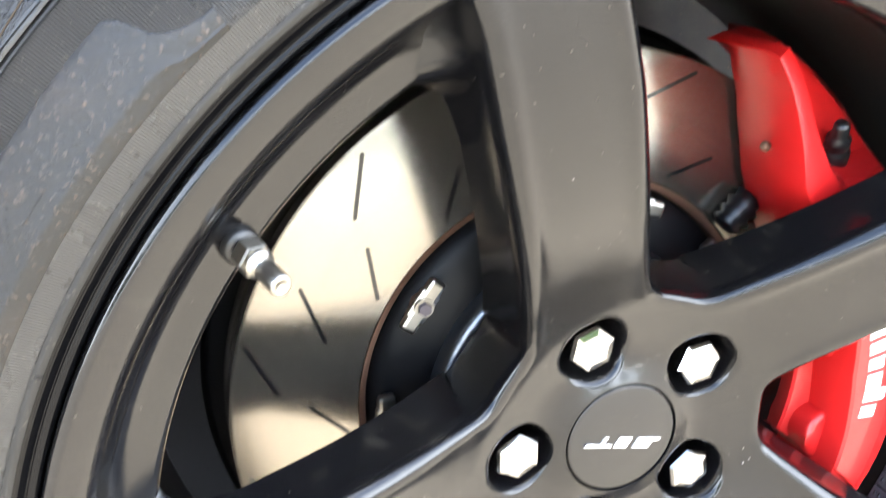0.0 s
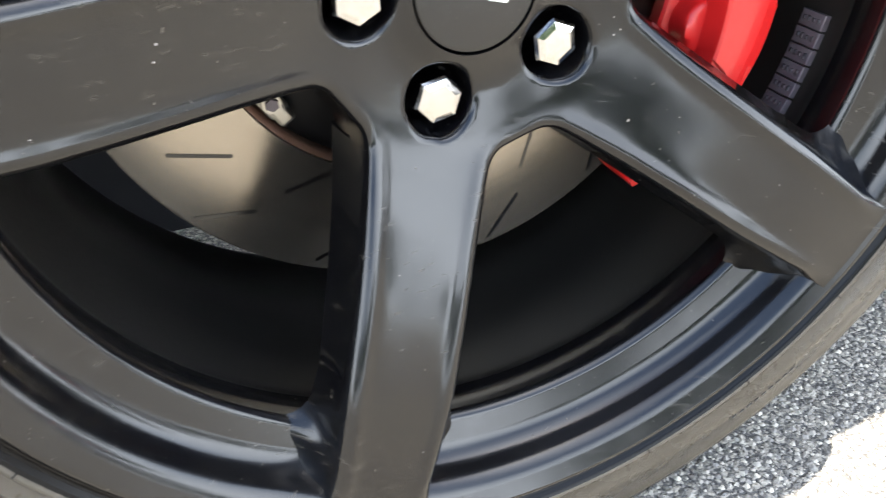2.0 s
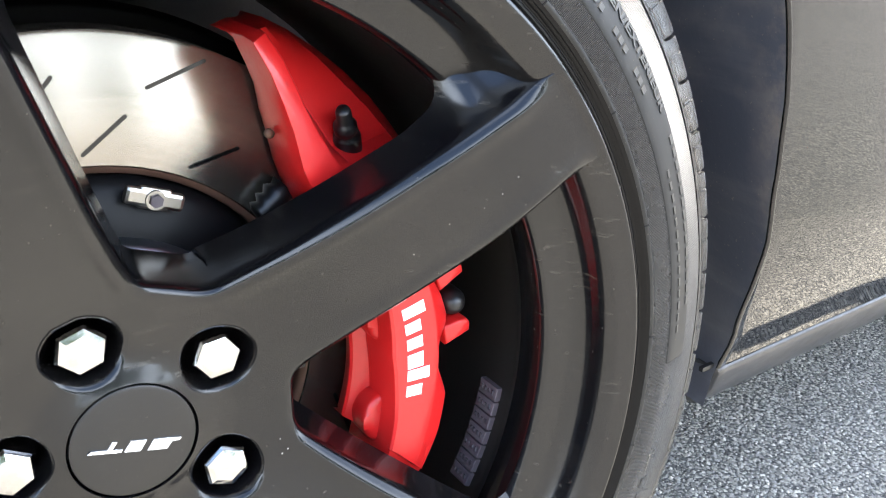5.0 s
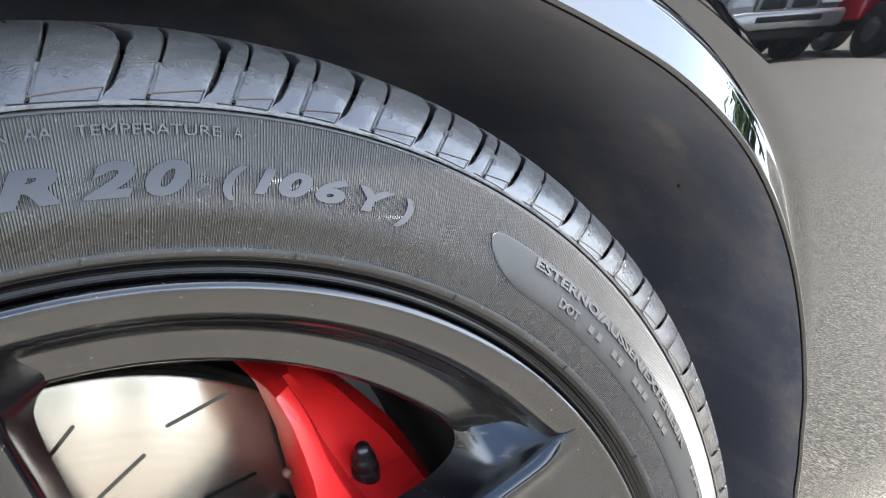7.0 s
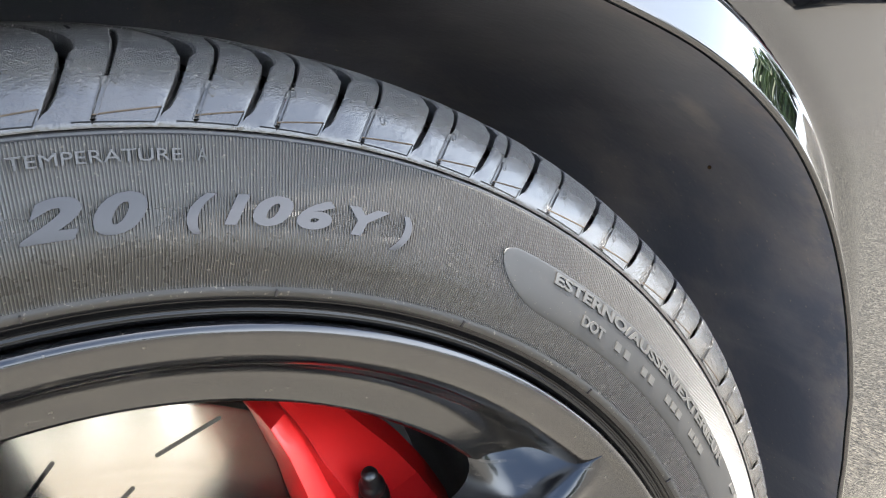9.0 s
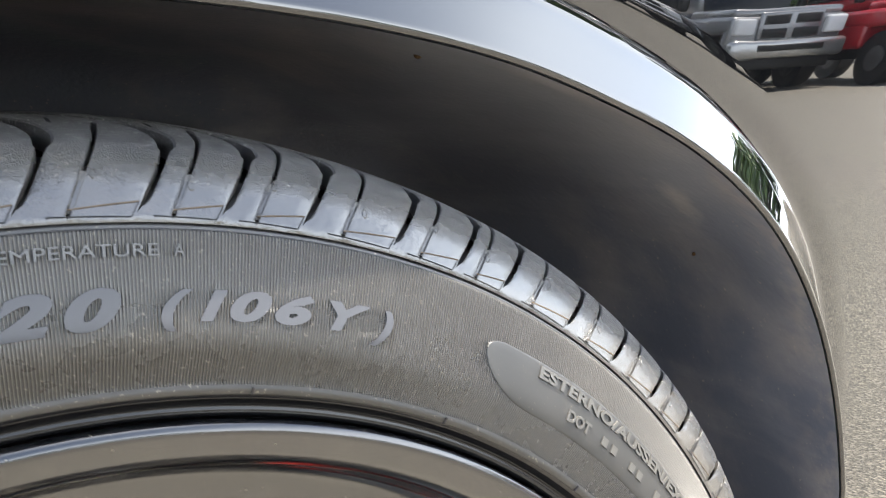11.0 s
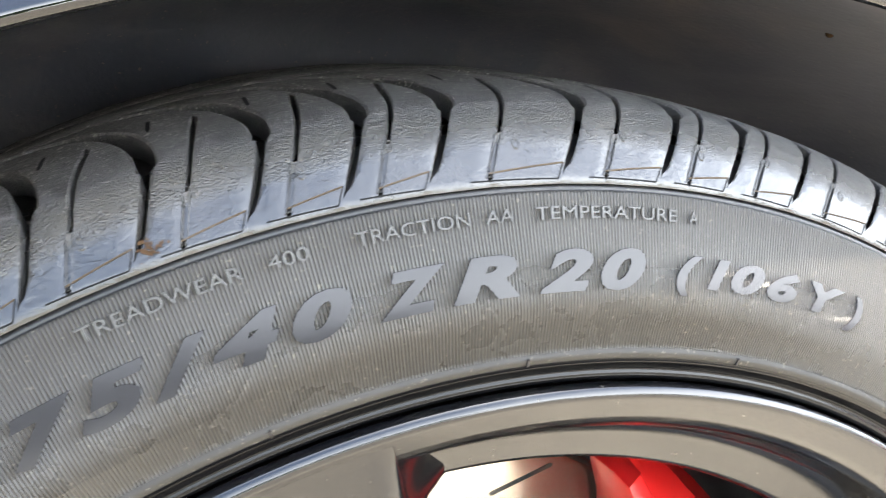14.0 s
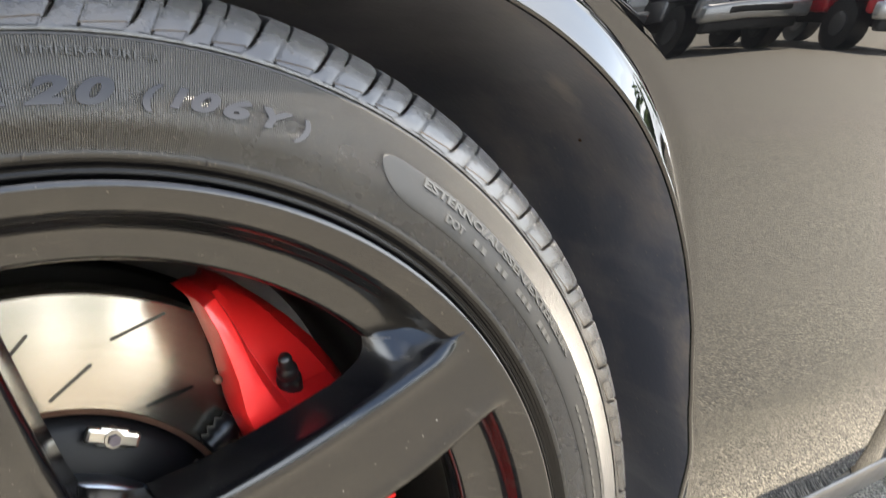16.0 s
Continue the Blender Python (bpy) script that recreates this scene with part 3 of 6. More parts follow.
def build_face():
    """The five spokes and the hub as one skin, cut afterwards along the windows' middle lines."""
    corner = window_corner()
    u_join = corner[0].x
    half_cols = [0.2, 0.36, 0.48, 0.56, 0.62, 0.67, 0.71, 0.75, 0.79, 0.83, 0.87, 0.905, 0.935, 0.96, 0.985, 1.0]
    cols = [-c for c in reversed(half_cols)] + half_cols
    hj = half_width(u_join)
    sector = []          # (list of quads of points) as tables
    # spoke
    us = [u_join + (0.2738 - u_join) * i / 80 for i in range(81)]
    rows = []
    for n_row, u in enumerate(us):
        h, dep, fl = half_width(u), wall_depth(u), wall_flare(u)
        row = []
        blend = max(0.0, (n_row - 40) / 40)
        tip = max(0.0, min(1.0, (u - 0.245) / 0.022))
        wall = []
        for f in (1.0, 0.85, 0.6, 0.35, 0.15, 0.05):
            wall.append((h + fl * f ** 1.6, face_y(u) + EDGE_DROP * (1 - tip) + dep * f))
        row += [(u - blend * (u - math.sqrt(u * u - h * h)), -w, y) for w, y in wall]
        for c in cols:
            w = c * h
            back = u - blend * (u - math.sqrt(u * u - w * w))
            ease = min(1.0, n_row / 36)
            full = 1.0 - 0.4 * ease * ease * (3 - 2 * ease) if n_row < 40 else 0.6 + 0.4 * blend * blend * (3 - 2 * blend)
            row.append((back, w, face_y(math.hypot(back, w * full)) + shoulder(h - abs(w), u) * (1 - tip)))
        row += [(u - blend * (u - math.sqrt(u * u - h * h)), w, y) for w, y in reversed(wall)]
        rows.append(row)
    sector.append(rows)
    # hub zone: rays from the lug pocket outwards
    loop = [(u_join, c * hj) for c in cols]
    up = [tuple(p) for p in corner[1:]]
    t36 = radians(36)
    r_in = 0.0325
    side = []
    for f in (0.004, 0.012, 0.025, 0.045, 0.07, 0.10, 0.14, 0.20, 0.28, 0.4, 0.55, 0.7, 0.85):
        r = 0.0850 + (r_in - 0.0850) * f
        side.append((r * math.cos(t36), r * math.sin(t36)))
    arc = [(r_in * math.cos(t36 * (1 - 2 * i / 12)), r_in * math.sin(t36 * (1 - 2 * i / 12))) for i in range(13)]
    bound = loop + up + side + arc + [(u, -w) for u, w in reversed(side)] + [(u, -w) for u, w in reversed(up)]
    outline = [(p.x, p.y) for p in corner]
    more = [(u_join + 0.004 * i, half_width(u_join + 0.004 * i)) for i in range(1, 14)]
    line = np.array(list(reversed(more)) + outline)

    def to_window(u, w):
        p = np.array((u, abs(w)))
        a, b = line[:-1], line[1:]
        ab = b - a
        t = np.clip(((p - a) * ab).sum(1) / (ab * ab).sum(1), 0, 1)
        return float(np.sqrt((((a + ab * t[:, None]) - p) ** 2).sum(1)).min())

    def height(u, w):
        """The face's depth at a place of the hub or the spoke's root."""
        ease = max(0.0, min(1.0, (u - u_join) / (0.2738 - u_join) * 40 / 18))
        full = 1.0 - 0.4 * ease * ease * (3 - 2 * ease)
        y = face_y(math.hypot(u, w * full)) + shoulder(to_window(u, w), u)
        q = max(0.0, 1 - max(0.0, math.hypot(u - LUG_R, w) - POCKET_R) / 0.0035)
        return y + 0.0030 * (1 - math.sqrt(1 - q * q))

    ss = [0, 0.035, 0.08, 0.14, 0.22, 0.34, 0.5, 0.66, 0.78, 0.86, 0.91, 0.945, 0.97, 0.985, 1.0]
    rows = []
    for (bu, bw) in bound:
        a = math.atan2(bw, bu - LUG_R)
        pu, pw = LUG_R + POCKET_R * math.cos(a), POCKET_R * math.sin(a)
        row = [(LUG_R + (POCKET_R - 0.0012) * math.cos(a), (POCKET_R - 0.0012) * math.sin(a), face_y(LUG_R) + 0.030),
               (LUG_R + (POCKET_R - 0.0003) * math.cos(a), (POCKET_R - 0.0003) * math.sin(a), face_y(math.hypot(pu, pw)) + 0.006)]
        for s in ss:
            u, w = pu + (bu - pu) * s, pw + (bw - pw) * s
            d0 = math.hypot(u - pu, w - pw)
            q = max(0.0, 1 - d0 / 0.0035)
            row.append((u, w, face_y(math.hypot(u, w)) + 0.0030 * (1 - math.sqrt(1 - q * q)) + shoulder(to_window(u, w), u)))
        if len(rows) < len(cols):
            row[-1] = sector[0][0][6 + len(rows)]
        rows.append(row)
    hub_rows = rows
    # the window's inner wall
    wall_rows = []
    for (u, w) in [(p.x, p.y) for p in corner]:
        d = Vector((math.cos(t36), math.sin(t36)))
        wall_rows.append([(u + d.x * 0.005 * f, w + d.y * 0.005 * f, face_y(math.hypot(u, w)) + EDGE_DROP + 0.034 * f) for f in (0.0, 0.05, 0.15, 0.35, 0.6, 0.85, 1.0)])
    wall_rows[0] = sector[0][0][6 + len(cols) - 1:]
    bm = bmesh.new()
    tag = bm.faces.layers.int.new("sector")
    for k, a in enumerate(SPOKES):
        ca, sa = math.cos(radians(a)), math.sin(radians(a))

        def world(p):
            u, w, y = p
            return (u * ca - w * sa, y, u * sa + w * ca)
        before = len(bm.faces)
        grid(bm, [[world(p) for p in r] for r in sector[0]])
        grid(bm, [[world(p) for p in r] for r in hub_rows], closed_u=True)
        grid(bm, [[world(p) for p in r] for r in wall_rows])
        grid(bm, [[world((u, -w, y)) for u, w, y in r] for r in wall_rows])
        bm.faces.ensure_lookup_table()
        for f in bm.faces[before:]:
            f[tag] = k
    bmesh.ops.remove_doubles(bm, verts=bm.verts, dist=0.00012)
    bmesh.ops.recalc_face_normals(bm, faces=bm.faces)
    # outward is towards the street (-y)
    if sum(f.normal.y * f.calc_area() for f in bm.faces) > 0:
        bmesh.ops.reverse_faces(bm, faces=bm.faces)
    bm.normal_update()
    bm.verts.index_update()
    normals = [v.normal.copy() for v in bm.verts]
    near = [[e.other_vert(v).index for e in v.link_edges] for v in bm.verts]
    for _ in range(3):
        normals = [(n * 2 + sum((normals[j] for j in near[i] if normals[j].dot(n) > 0.86), Vector())).normalized() for i, n in enumerate(normals)]
    # round the hub the normals follow the face's own form, free of the net of faces
    for i, v in enumerate(bm.verts):
        a = math.atan2(v.co.z, v.co.x)
        k = min(SPOKES, key=lambda q: abs((math.degrees(a) - q + 180) % 360 - 180))
        off, r = a - radians(k), math.hypot(v.co.x, v.co.z)
        u, w = r * math.cos(off), r * math.sin(off)
        if u > u_join + 0.022 or math.hypot(u - LUG_R, w) < POCKET_R + 0.0003 or v.co.y > height(u, w) + 0.002:
            continue
        e = 0.0005
        if to_window(u, w) < 0.0007:
            continue
        du = (height(u + e, w) - height(u - e, w)) / (2 * e)
        dw = (height(u, w + e) - height(u, w - e)) / (2 * e)
        nu, nw = du, dw
        ca, sa = math.cos(radians(k)), math.sin(radians(k))
        fine = Vector((nu * ca - nw * sa, -1.0, nu * sa + nw * ca)).normalized()
        f = max(0.0, min(1.0, (u_join + 0.022 - u) / 0.012))
        normals[i] = (fine * f + normals[i] * (1 - f)).normalized()
    tag = bm.faces.layers.int["sector"]
    groups = {k: [] for k in range(5)}
    for f in bm.faces:
        groups[f[tag]].append([v.index for v in f.verts])
    coords = [v.co.copy() for v in bm.verts]
    bm.free()
    for k in range(5):
        used = sorted({i for f in groups[k] for i in f})
        back = {i: j for j, i in enumerate(used)}
        me = bpy.data.meshes.new("spoke")
        me.from_pydata([coords[i] for i in used], [], [[back[i] for i in f] for f in groups[k]])
        me.shade_smooth()
        me.normals_split_custom_set_from_vertices([normals[i] for i in used])
        me.materials.append(M_WHEEL)
        ob = new("spoke", me)
        ob.parent = wheel


build_face()


def rounded_line(corners):
    """A line through corners (r, y, radius) with straight runs between short arcs; doubled points keep the runs flat."""
    out = [corners[0][:2]]
    for (ax, ay, _), (bx, by, rad), (cx, cy, _) in zip(corners, corners[1:], corners[2:]):
        p, b, q = Vector((ax, ay)), Vector((bx, by)), Vector((cx, cy))
        u, v = (p - b), (q - b)
        cut = min(rad, u.length * 0.4, v.length * 0.4)
        u.normalize(), v.normalize()
        p0, p1 = b + u * cut, b + v * cut
        out.append(tuple(p0 + u * 0.0003))
        for k in range(6):
            t = k / 5
            out.append(tuple((1 - t) ** 2 * p0 + 2 * t * (1 - t) * b + t * t * p1))
        out.append(tuple(p1 + v * 0.0003))
    out.append(corners[-1][:2])
    return out


def rim():
    # flat bands with crisp rounded edges: outer band, deep groove, inner band
    corners = [(0.2700, 0.0120, 0.0), (0.2748, 0.0072, 0.0012), (0.2746, 0.0030, 0.0012), (0.2718, 0.0014, 0.0014), (0.2578, 0.0094, 0.0072), (0.2532, 0.0290, 0.0085), (0.2344, 0.0380, 0.0036), (0.2326, 0.0420, 0.0020), (0.2328, 0.0500, 0.004), (0.2340, 0.057, 0.004), (0.2365, 0.066, 0.0)]
    ring = rounded_line(corners)
    part("rim_lip", lathe(ring, 192), M_WHEEL, wheel, "satin black rim lip with a stepped groove")
    barrel = smooth_profile([(0.2365, 0.066), (0.2385, 0.075), (0.239, 0.10), (0.2375, 0.14), (0.232, 0.17), (0.236, 0.22), (0.248, 0.245), (0.262, 0.255), (0.272, 0.258), (0.274, 0.262), (0.262, 0.270)], 4)
    part("rim_barrel", lathe(barrel, 160), M_BARREL, wheel, "dark dusty inner barrel of the rim")
    # closes the hub behind the pockets
    back = [(0.0, 0.104), (0.076, 0.104), (0.080, 0.100), (0.080, 0.120), (0.0, 0.125)]
    part("hub_back", lathe(back, 64), M_POCKET, wheel)


rim()


def centre_cap():
    cap = part("centre_cap", lathe(smooth_profile([(0.0, 0.0712), (0.014, 0.0714), (0.026, 0.0722), (0.0302, 0.0726), (0.0312, 0.0738), (0.0313, 0.080)], 4), 72), M_CAP, wheel, "flat black centre cap with a silver emblem")
    part("cap_seat", lathe(smooth_profile([(0.0316, 0.084), (0.0319, 0.0750), (0.0325, 0.0726)], 3), 72), M_POCKET, wheel)
    # emblem: three slanted strokes, upside down with the wheel's turn
    a = radians(-12.5)
    right, up = Vector((-math.cos(a), 0, -math.sin(a))), Vector((math.sin(a), 0, -math.cos(a)))

    def stroke(shape):
        bm = bmesh.new()
        f = [bm.verts.new(right * x + up * (z + 0.0015) + Vector((0, 0.07065, 0))) for x, z in shape]
        g = [bm.verts.new(v.co + Vector((0, 0.0008, 0))) for v in f]
        bm.faces.new(f)
        n = len(f)
        for i in range(n):
            bm.faces.new((f[i], g[i], g[(i + 1) % n], f[(i + 1) % n]))
        part("emblem", bm, M_LOGO, cap, "slanted silver emblem stroke", smooth=False)
    mm = 0.001
    stroke([(-23 * mm, -3 * mm), (-9 * mm, -3 * mm), (-6.5 * mm, 3 * mm), (-16.5 * mm, 3 * mm), (-18.5 * mm, -1.4 * mm), (-22 * mm, -1.4 * mm)])
    stroke([(-5.5 * mm, -3 * mm), (2.5 * mm, -3 * mm), (5 * mm, 3 * mm), (-3 * mm, 3 * mm)])
    stroke([(9 * mm, -3 * mm), (11.4 * mm, -3 * mm), (13.4 * mm, 1.4 * mm), (21 * mm, 1.4 * mm), (22.5 * mm, 3 * mm), (6.5 * mm, 3 * mm), (5.8 * mm, 1.4 * mm), (11 * mm, 1.4 * mm)])


centre_cap()


def lug_nut(angle, turn):
    c = Vector((LUG_R * math.cos(radians(angle)), 0, LUG_R * math.sin(radians(angle))))
    bm = bmesh.new()
    prof = [(0.0, 0.0730), (0.0040, 0.0731), (0.0085, 0.0737), (0.0118, 0.0748), (0.0132, 0.0766), (0.0138, 0.0800), (0.0140, 0.098)]
    rows = []
    for i in range(6):
        a0 = radians(turn + 60 * i)
        row = []
        for j, (r, y) in enumerate(prof):
            row.append((c.x + r * math.cos(a0), y, c.z + r * math.sin(a0)))
        rows.append(row)
    grid(bm, rows, closed_u=True)
    bmesh.ops.remove_doubles(bm, verts=bm.verts, dist=0.00001)
    part("lug_nut", bm, M_NUT, wheel, "bright chrome hexagon lug nut", smooth=False)
    bm = bmesh.new()
    rows = []
    for i in range(32):
        a0 = radians(360 * i / 32)
        rows.append([(c.x + r * math.cos(a0), y, c.z + r * math.sin(a0)) for r, y in ((0.0112, 0.094), (0.0155, 0.0945), (0.0162, 0.097), (0.0178, 0.1035))])
    grid(bm, rows, closed_u=True)
    part("pocket_floor", bm, M_POCKET, wheel)


for _k, _a in enumerate(SPOKES):
    lug_nut(_a, [8, 20, 31, 14, 40][_k])


def valve():
    base = Vector((-0.1895, 0.037, 0.1478))
    tip = Vector((-0.1785, 0.0045, 0.1420))
    ax = (tip - base).normalized()
    q = ax.to_track_quat("Z", "Y").to_matrix().to_4x4()
    L = (tip - base).length

    def turned(profile, n, name, mat, parent, label=""):
        bm = bmesh.new()
        rows = []
        for i in range(n):
            t = 2 * math.pi * i / n
            rows.append([Matrix.Translation(base) @ q @ Vector((r * math.cos(t), r * math.sin(t), z)) for r, z in profile])
        grid(bm, rows, closed_u=True)
        return part(name, bm, mat, parent, label, smooth=n > 8)
    v = turned([(0.0, -0.004), (0.0075, -0.003), (0.0075, 0.004), (0.0062, 0.006), (0.0, 0.006)], 24, "valve_grommet", M_DARKRUBBER, wheel)
    stem = turned([(0.0033, 0.0), (0.0033, 0.026), (0.0, 0.026)], 24, "valve_stem", M_STEEL, wheel, "metal tyre valve stem with nut and cap")
    turned([(0.0, 0.0085), (0.0064, 0.0085), (0.0068, 0.0095), (0.0068, 0.0155), (0.0062, 0.0165), (0.0, 0.0165)], 6, "valve_nut", M_STEEL, stem, "hexagon valve nut")
    turned([(0.0, 0.0165), (0.0054, 0.0165), (0.0054, 0.019), (0.0, 0.019)], 24, "valve_washer", M_STEEL, stem)
    cap = [(0.0037, 0.022), (0.0041, 0.0225), (0.0041, L - 0.001), (0.0036, L), (0.0022, L), (0.0020, L - 0.0012), (0.0, L - 0.0015)]
    turned(cap, 40, "valve_cap", M_STEEL, stem, "knurled metal valve cap")


valve()


def weights():
    r0, r1 = 0.2390, 0.2345
    for i in range(7):
        a0, a1 = -9.6 - 2.55 * i, -9.6 - 2.55 * i - 2.25
        bm = bmesh.new()
        rows = []
        for a in (a0, (a0 + a1) / 2, a1):
            c, s = math.cos(radians(a)), math.sin(radians(a))
            rows.append([(r * c, y, r * s) for r, y in ((r0, 0.080), (r1 + 0.0006, 0.080), (r1, 0.0806), (r1, 0.0984), (r1 + 0.0006, 0.099), (r0, 0.099))])
        vs = grid(bm, rows)
        bm.faces.new(vs[0])
        bm.faces.new(list(reversed(vs[-1])))
        w = part("balance_weight", bm, M_WEIGHT, wheel, "grey adhesive balance weight block", smooth=False)
        am = radians((a0 + a1) / 2)
        bm = bmesh.new()
        for j, (yy, ln) in enumerate(((0.084, 0.0035), (0.088, 0.0026), (0.092, 0.0035), (0.0955, 0.003))):
            m = Matrix(((math.cos(am), 0, -math.sin(am), (r1 - 0.0001) * math.cos(am)), (0, 1, 0, yy), (math.sin(am), 0, math.cos(am), (r1 - 0.0001) * math.sin(am)), (0, 0, 0, 1)))
            box(bm, 0.0004, 0.0018, ln, m)
        part("stamped_mark", bm, M_ENGRAVE, w, "stamped marks")


weights()


M_FLECK = plain("pale_fleck", (0.24, 0.22, 0.20), 0.5)


def paint_flecks():
    """Small pale chips and drops on the paint."""
    rnd = random.Random(11)
    spots = [(0.109, -41.0, 0.0016), (0.081, -21.0, 0.0010), (0.083, -18.5, 0.0008), (0.078, -15.0, 0.0007), (0.128, -33.0, 0.0008), (0.15, 179.0, 0.0010), (0.152, 181.5, 0.0008), (0.20, 186.0, 0.0007)]
    for _ in range(14):
        k = rnd.choice(SPOKES)
        spots.append((rnd.uniform(0.09, 0.25), k + rnd.uniform(-6, 6), rnd.uniform(0.0003, 0.0006)))
    for r, a, size in spots:
        t = radians(a)
        near = min(SPOKES, key=lambda q: abs((a - q + 180) % 360 - 180))
        off = radians(a - near)
        n_row = (r * math.cos(off) - 0.0853) / 0.0047
        ease = max(0.0, min(1.0, n_row / 18))
        full = 1.0 - 0.4 * ease * ease * (3 - 2 * ease)
        y = face_y(math.hypot(r * math.cos(off), r * math.sin(off) * full)) - 0.00012
        bm = bmesh.new()
        n = 9
        ring = []
        for i in range(n):
            q = 2 * math.pi * i / n
            d = size * rnd.uniform(0.55, 1.0)
            ring.append(bm.verts.new((r * math.cos(t) + d * math.cos(q), y, r * math.sin(t) + d * 0.7 * math.sin(q))))
        top = bm.verts.new((r * math.cos(t), y - 0.00015, r * math.sin(t)))
        for i in range(n):
            bm.faces.new((ring[i], ring[(i + 1) % n], top))
        part("paint_fleck", bm, M_FLECK, wheel, "tiny pale fleck")


paint_flecks()

# ---- tyre ----
tyre_side = smooth_profile([(0.2735, 0.0165), (0.2750, 0.0082), (0.2772, 0.0064), (0.2790, 0.0068), (0.2808, 0.0052), (0.2826, 0.0035), (0.2842, 0.0024), (0.2855, 0.0020), (0.2869, 0.0026), (0.2882, 0.0029), (0.2930, 0.0024), (0.2980, 0.0016), (0.3020, 0.0018), (0.3060, 0.0027), (0.3110, 0.0042), (0.3160, 0.0058), (0.3240, 0.0085), (0.3300, 0.0104), (0.3322, 0.0112), (0.3328, 0.0122), (0.3336, 0.0126), (0.3350, 0.0150), (0.3400, 0.0200), (0.3440, 0.0250), (0.3470, 0.0350)], 4)
tyre_crown = smooth_profile([(0.3470, 0.0350), (0.3500, 0.0470), (0.3520, 0.064), (0.3558, 0.09), (0.3575, 0.13), (0.3572, 0.18), (0.354, 0.215), (0.346, 0.242), (0.333, 0.258), (0.31, 0.268), (0.285, 0.266), (0.27, 0.255)], 4)


def side_y(r):
    return float(np.interp(r, [p[0] for p in tyre_side], [p[1] for p in tyre_side]))


def flatten(bm):
    """The tyre stands on the ground."""
    for v in bm.verts:
        low = 0.0015 - AXLE
        if v.co.z < low:
            v.co.z = low


def tyre():
    bm = lathe(tyre_side, 288)
    flatten(bm)
    t = part("tyre", bm, M_SIDEWALL, wheel, "black low-profile tyre with raised sidewall lettering and a ribbed sidewall")
    # fine moulded lines run round it; its rubber is darker than the sidewall's
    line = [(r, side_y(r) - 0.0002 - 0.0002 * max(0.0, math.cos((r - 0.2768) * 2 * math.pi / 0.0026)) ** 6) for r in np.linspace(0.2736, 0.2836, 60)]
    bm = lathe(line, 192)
    part("bead_channel", bm, M_BEAD, t, "near-black rubber channel beside the rim")
    bm = lathe(tyre_crown, 192)
    flatten(bm)
    part("tread_base", bm, M_TREAD, t)
    return t


tyre_ob = tyre()

# angles of the wide lateral grooves
GROOVES = [122.0, 117.4, 112.45, 107.5, 103.1, 98.95, 92.0, 86.3, 82.0, 77.4, 71.5, 66.75, 62.8, 56.5, 51.2]
_steps = [5.2, 4.6, 6.1, 4.8, 5.6, 4.5, 5.3, 6.3, 4.6, 5.0]
_i = 0
while GROOVES[-1] > 122.0 - 360 + 5.4:
    GROOVES.append(GROOVES[-1] - _steps[_i % 10])
    _i += 1


def crown_r(y):
    return float(np.interp(y, [0.0118, 0.0160, 0.0205, 0.0240, 0.028, 0.034, 0.046, 0.062, 0.09, 0.13, 0.18, 0.215], [0.3342, 0.3412, 0.3490, 0.3538, 0.3570, 0.3592, 0.3608, 0.3622, 0.3636, 0.3642, 0.3630, 0.359]))


def eased(y, at, value):
    """The line through the given knots with its corners rounded off."""
    half = min(0.0035, max(0.0, y - 0.0121), 0.0035 + y)
    return float(np.mean([np.interp(y + half * (k - 4) / 4, at, value) for k in range(9)]))


def wide_groove(y):
    """Degrees by which the wide grooves swing on their way over the shoulder and round into the tread."""
    return eased(y, [0.0121, 0.0156, 0.0195, 0.0245, 0.0278, 0.036, 0.044, 0.057, 0.072, 0.084, 0.094, 0.104], [0.0, -0.65, -1.4, -1.9, -2.15, -2.15, -2.0, -1.6, -0.8, 0.35, 1.7, 4.4])


def narrow_cut(y):
    """The same for the narrow cut between two wide grooves."""
    return eased(y, [0.0135, 0.0175, 0.022, 0.0265, 0.035, 0.048, 0.061, 0.0786, 0.09, 0.104], [0.0, -0.65, -1.2, -1.6, -1.95, -2.25, -2.6, -1.9, -0.5, 2.4])


def on_tread(a, y, up):
    r = crown_r(y) + up
    return (r * math.cos(radians(a)), y - 0.6 * up, r * math.sin(radians(a)))


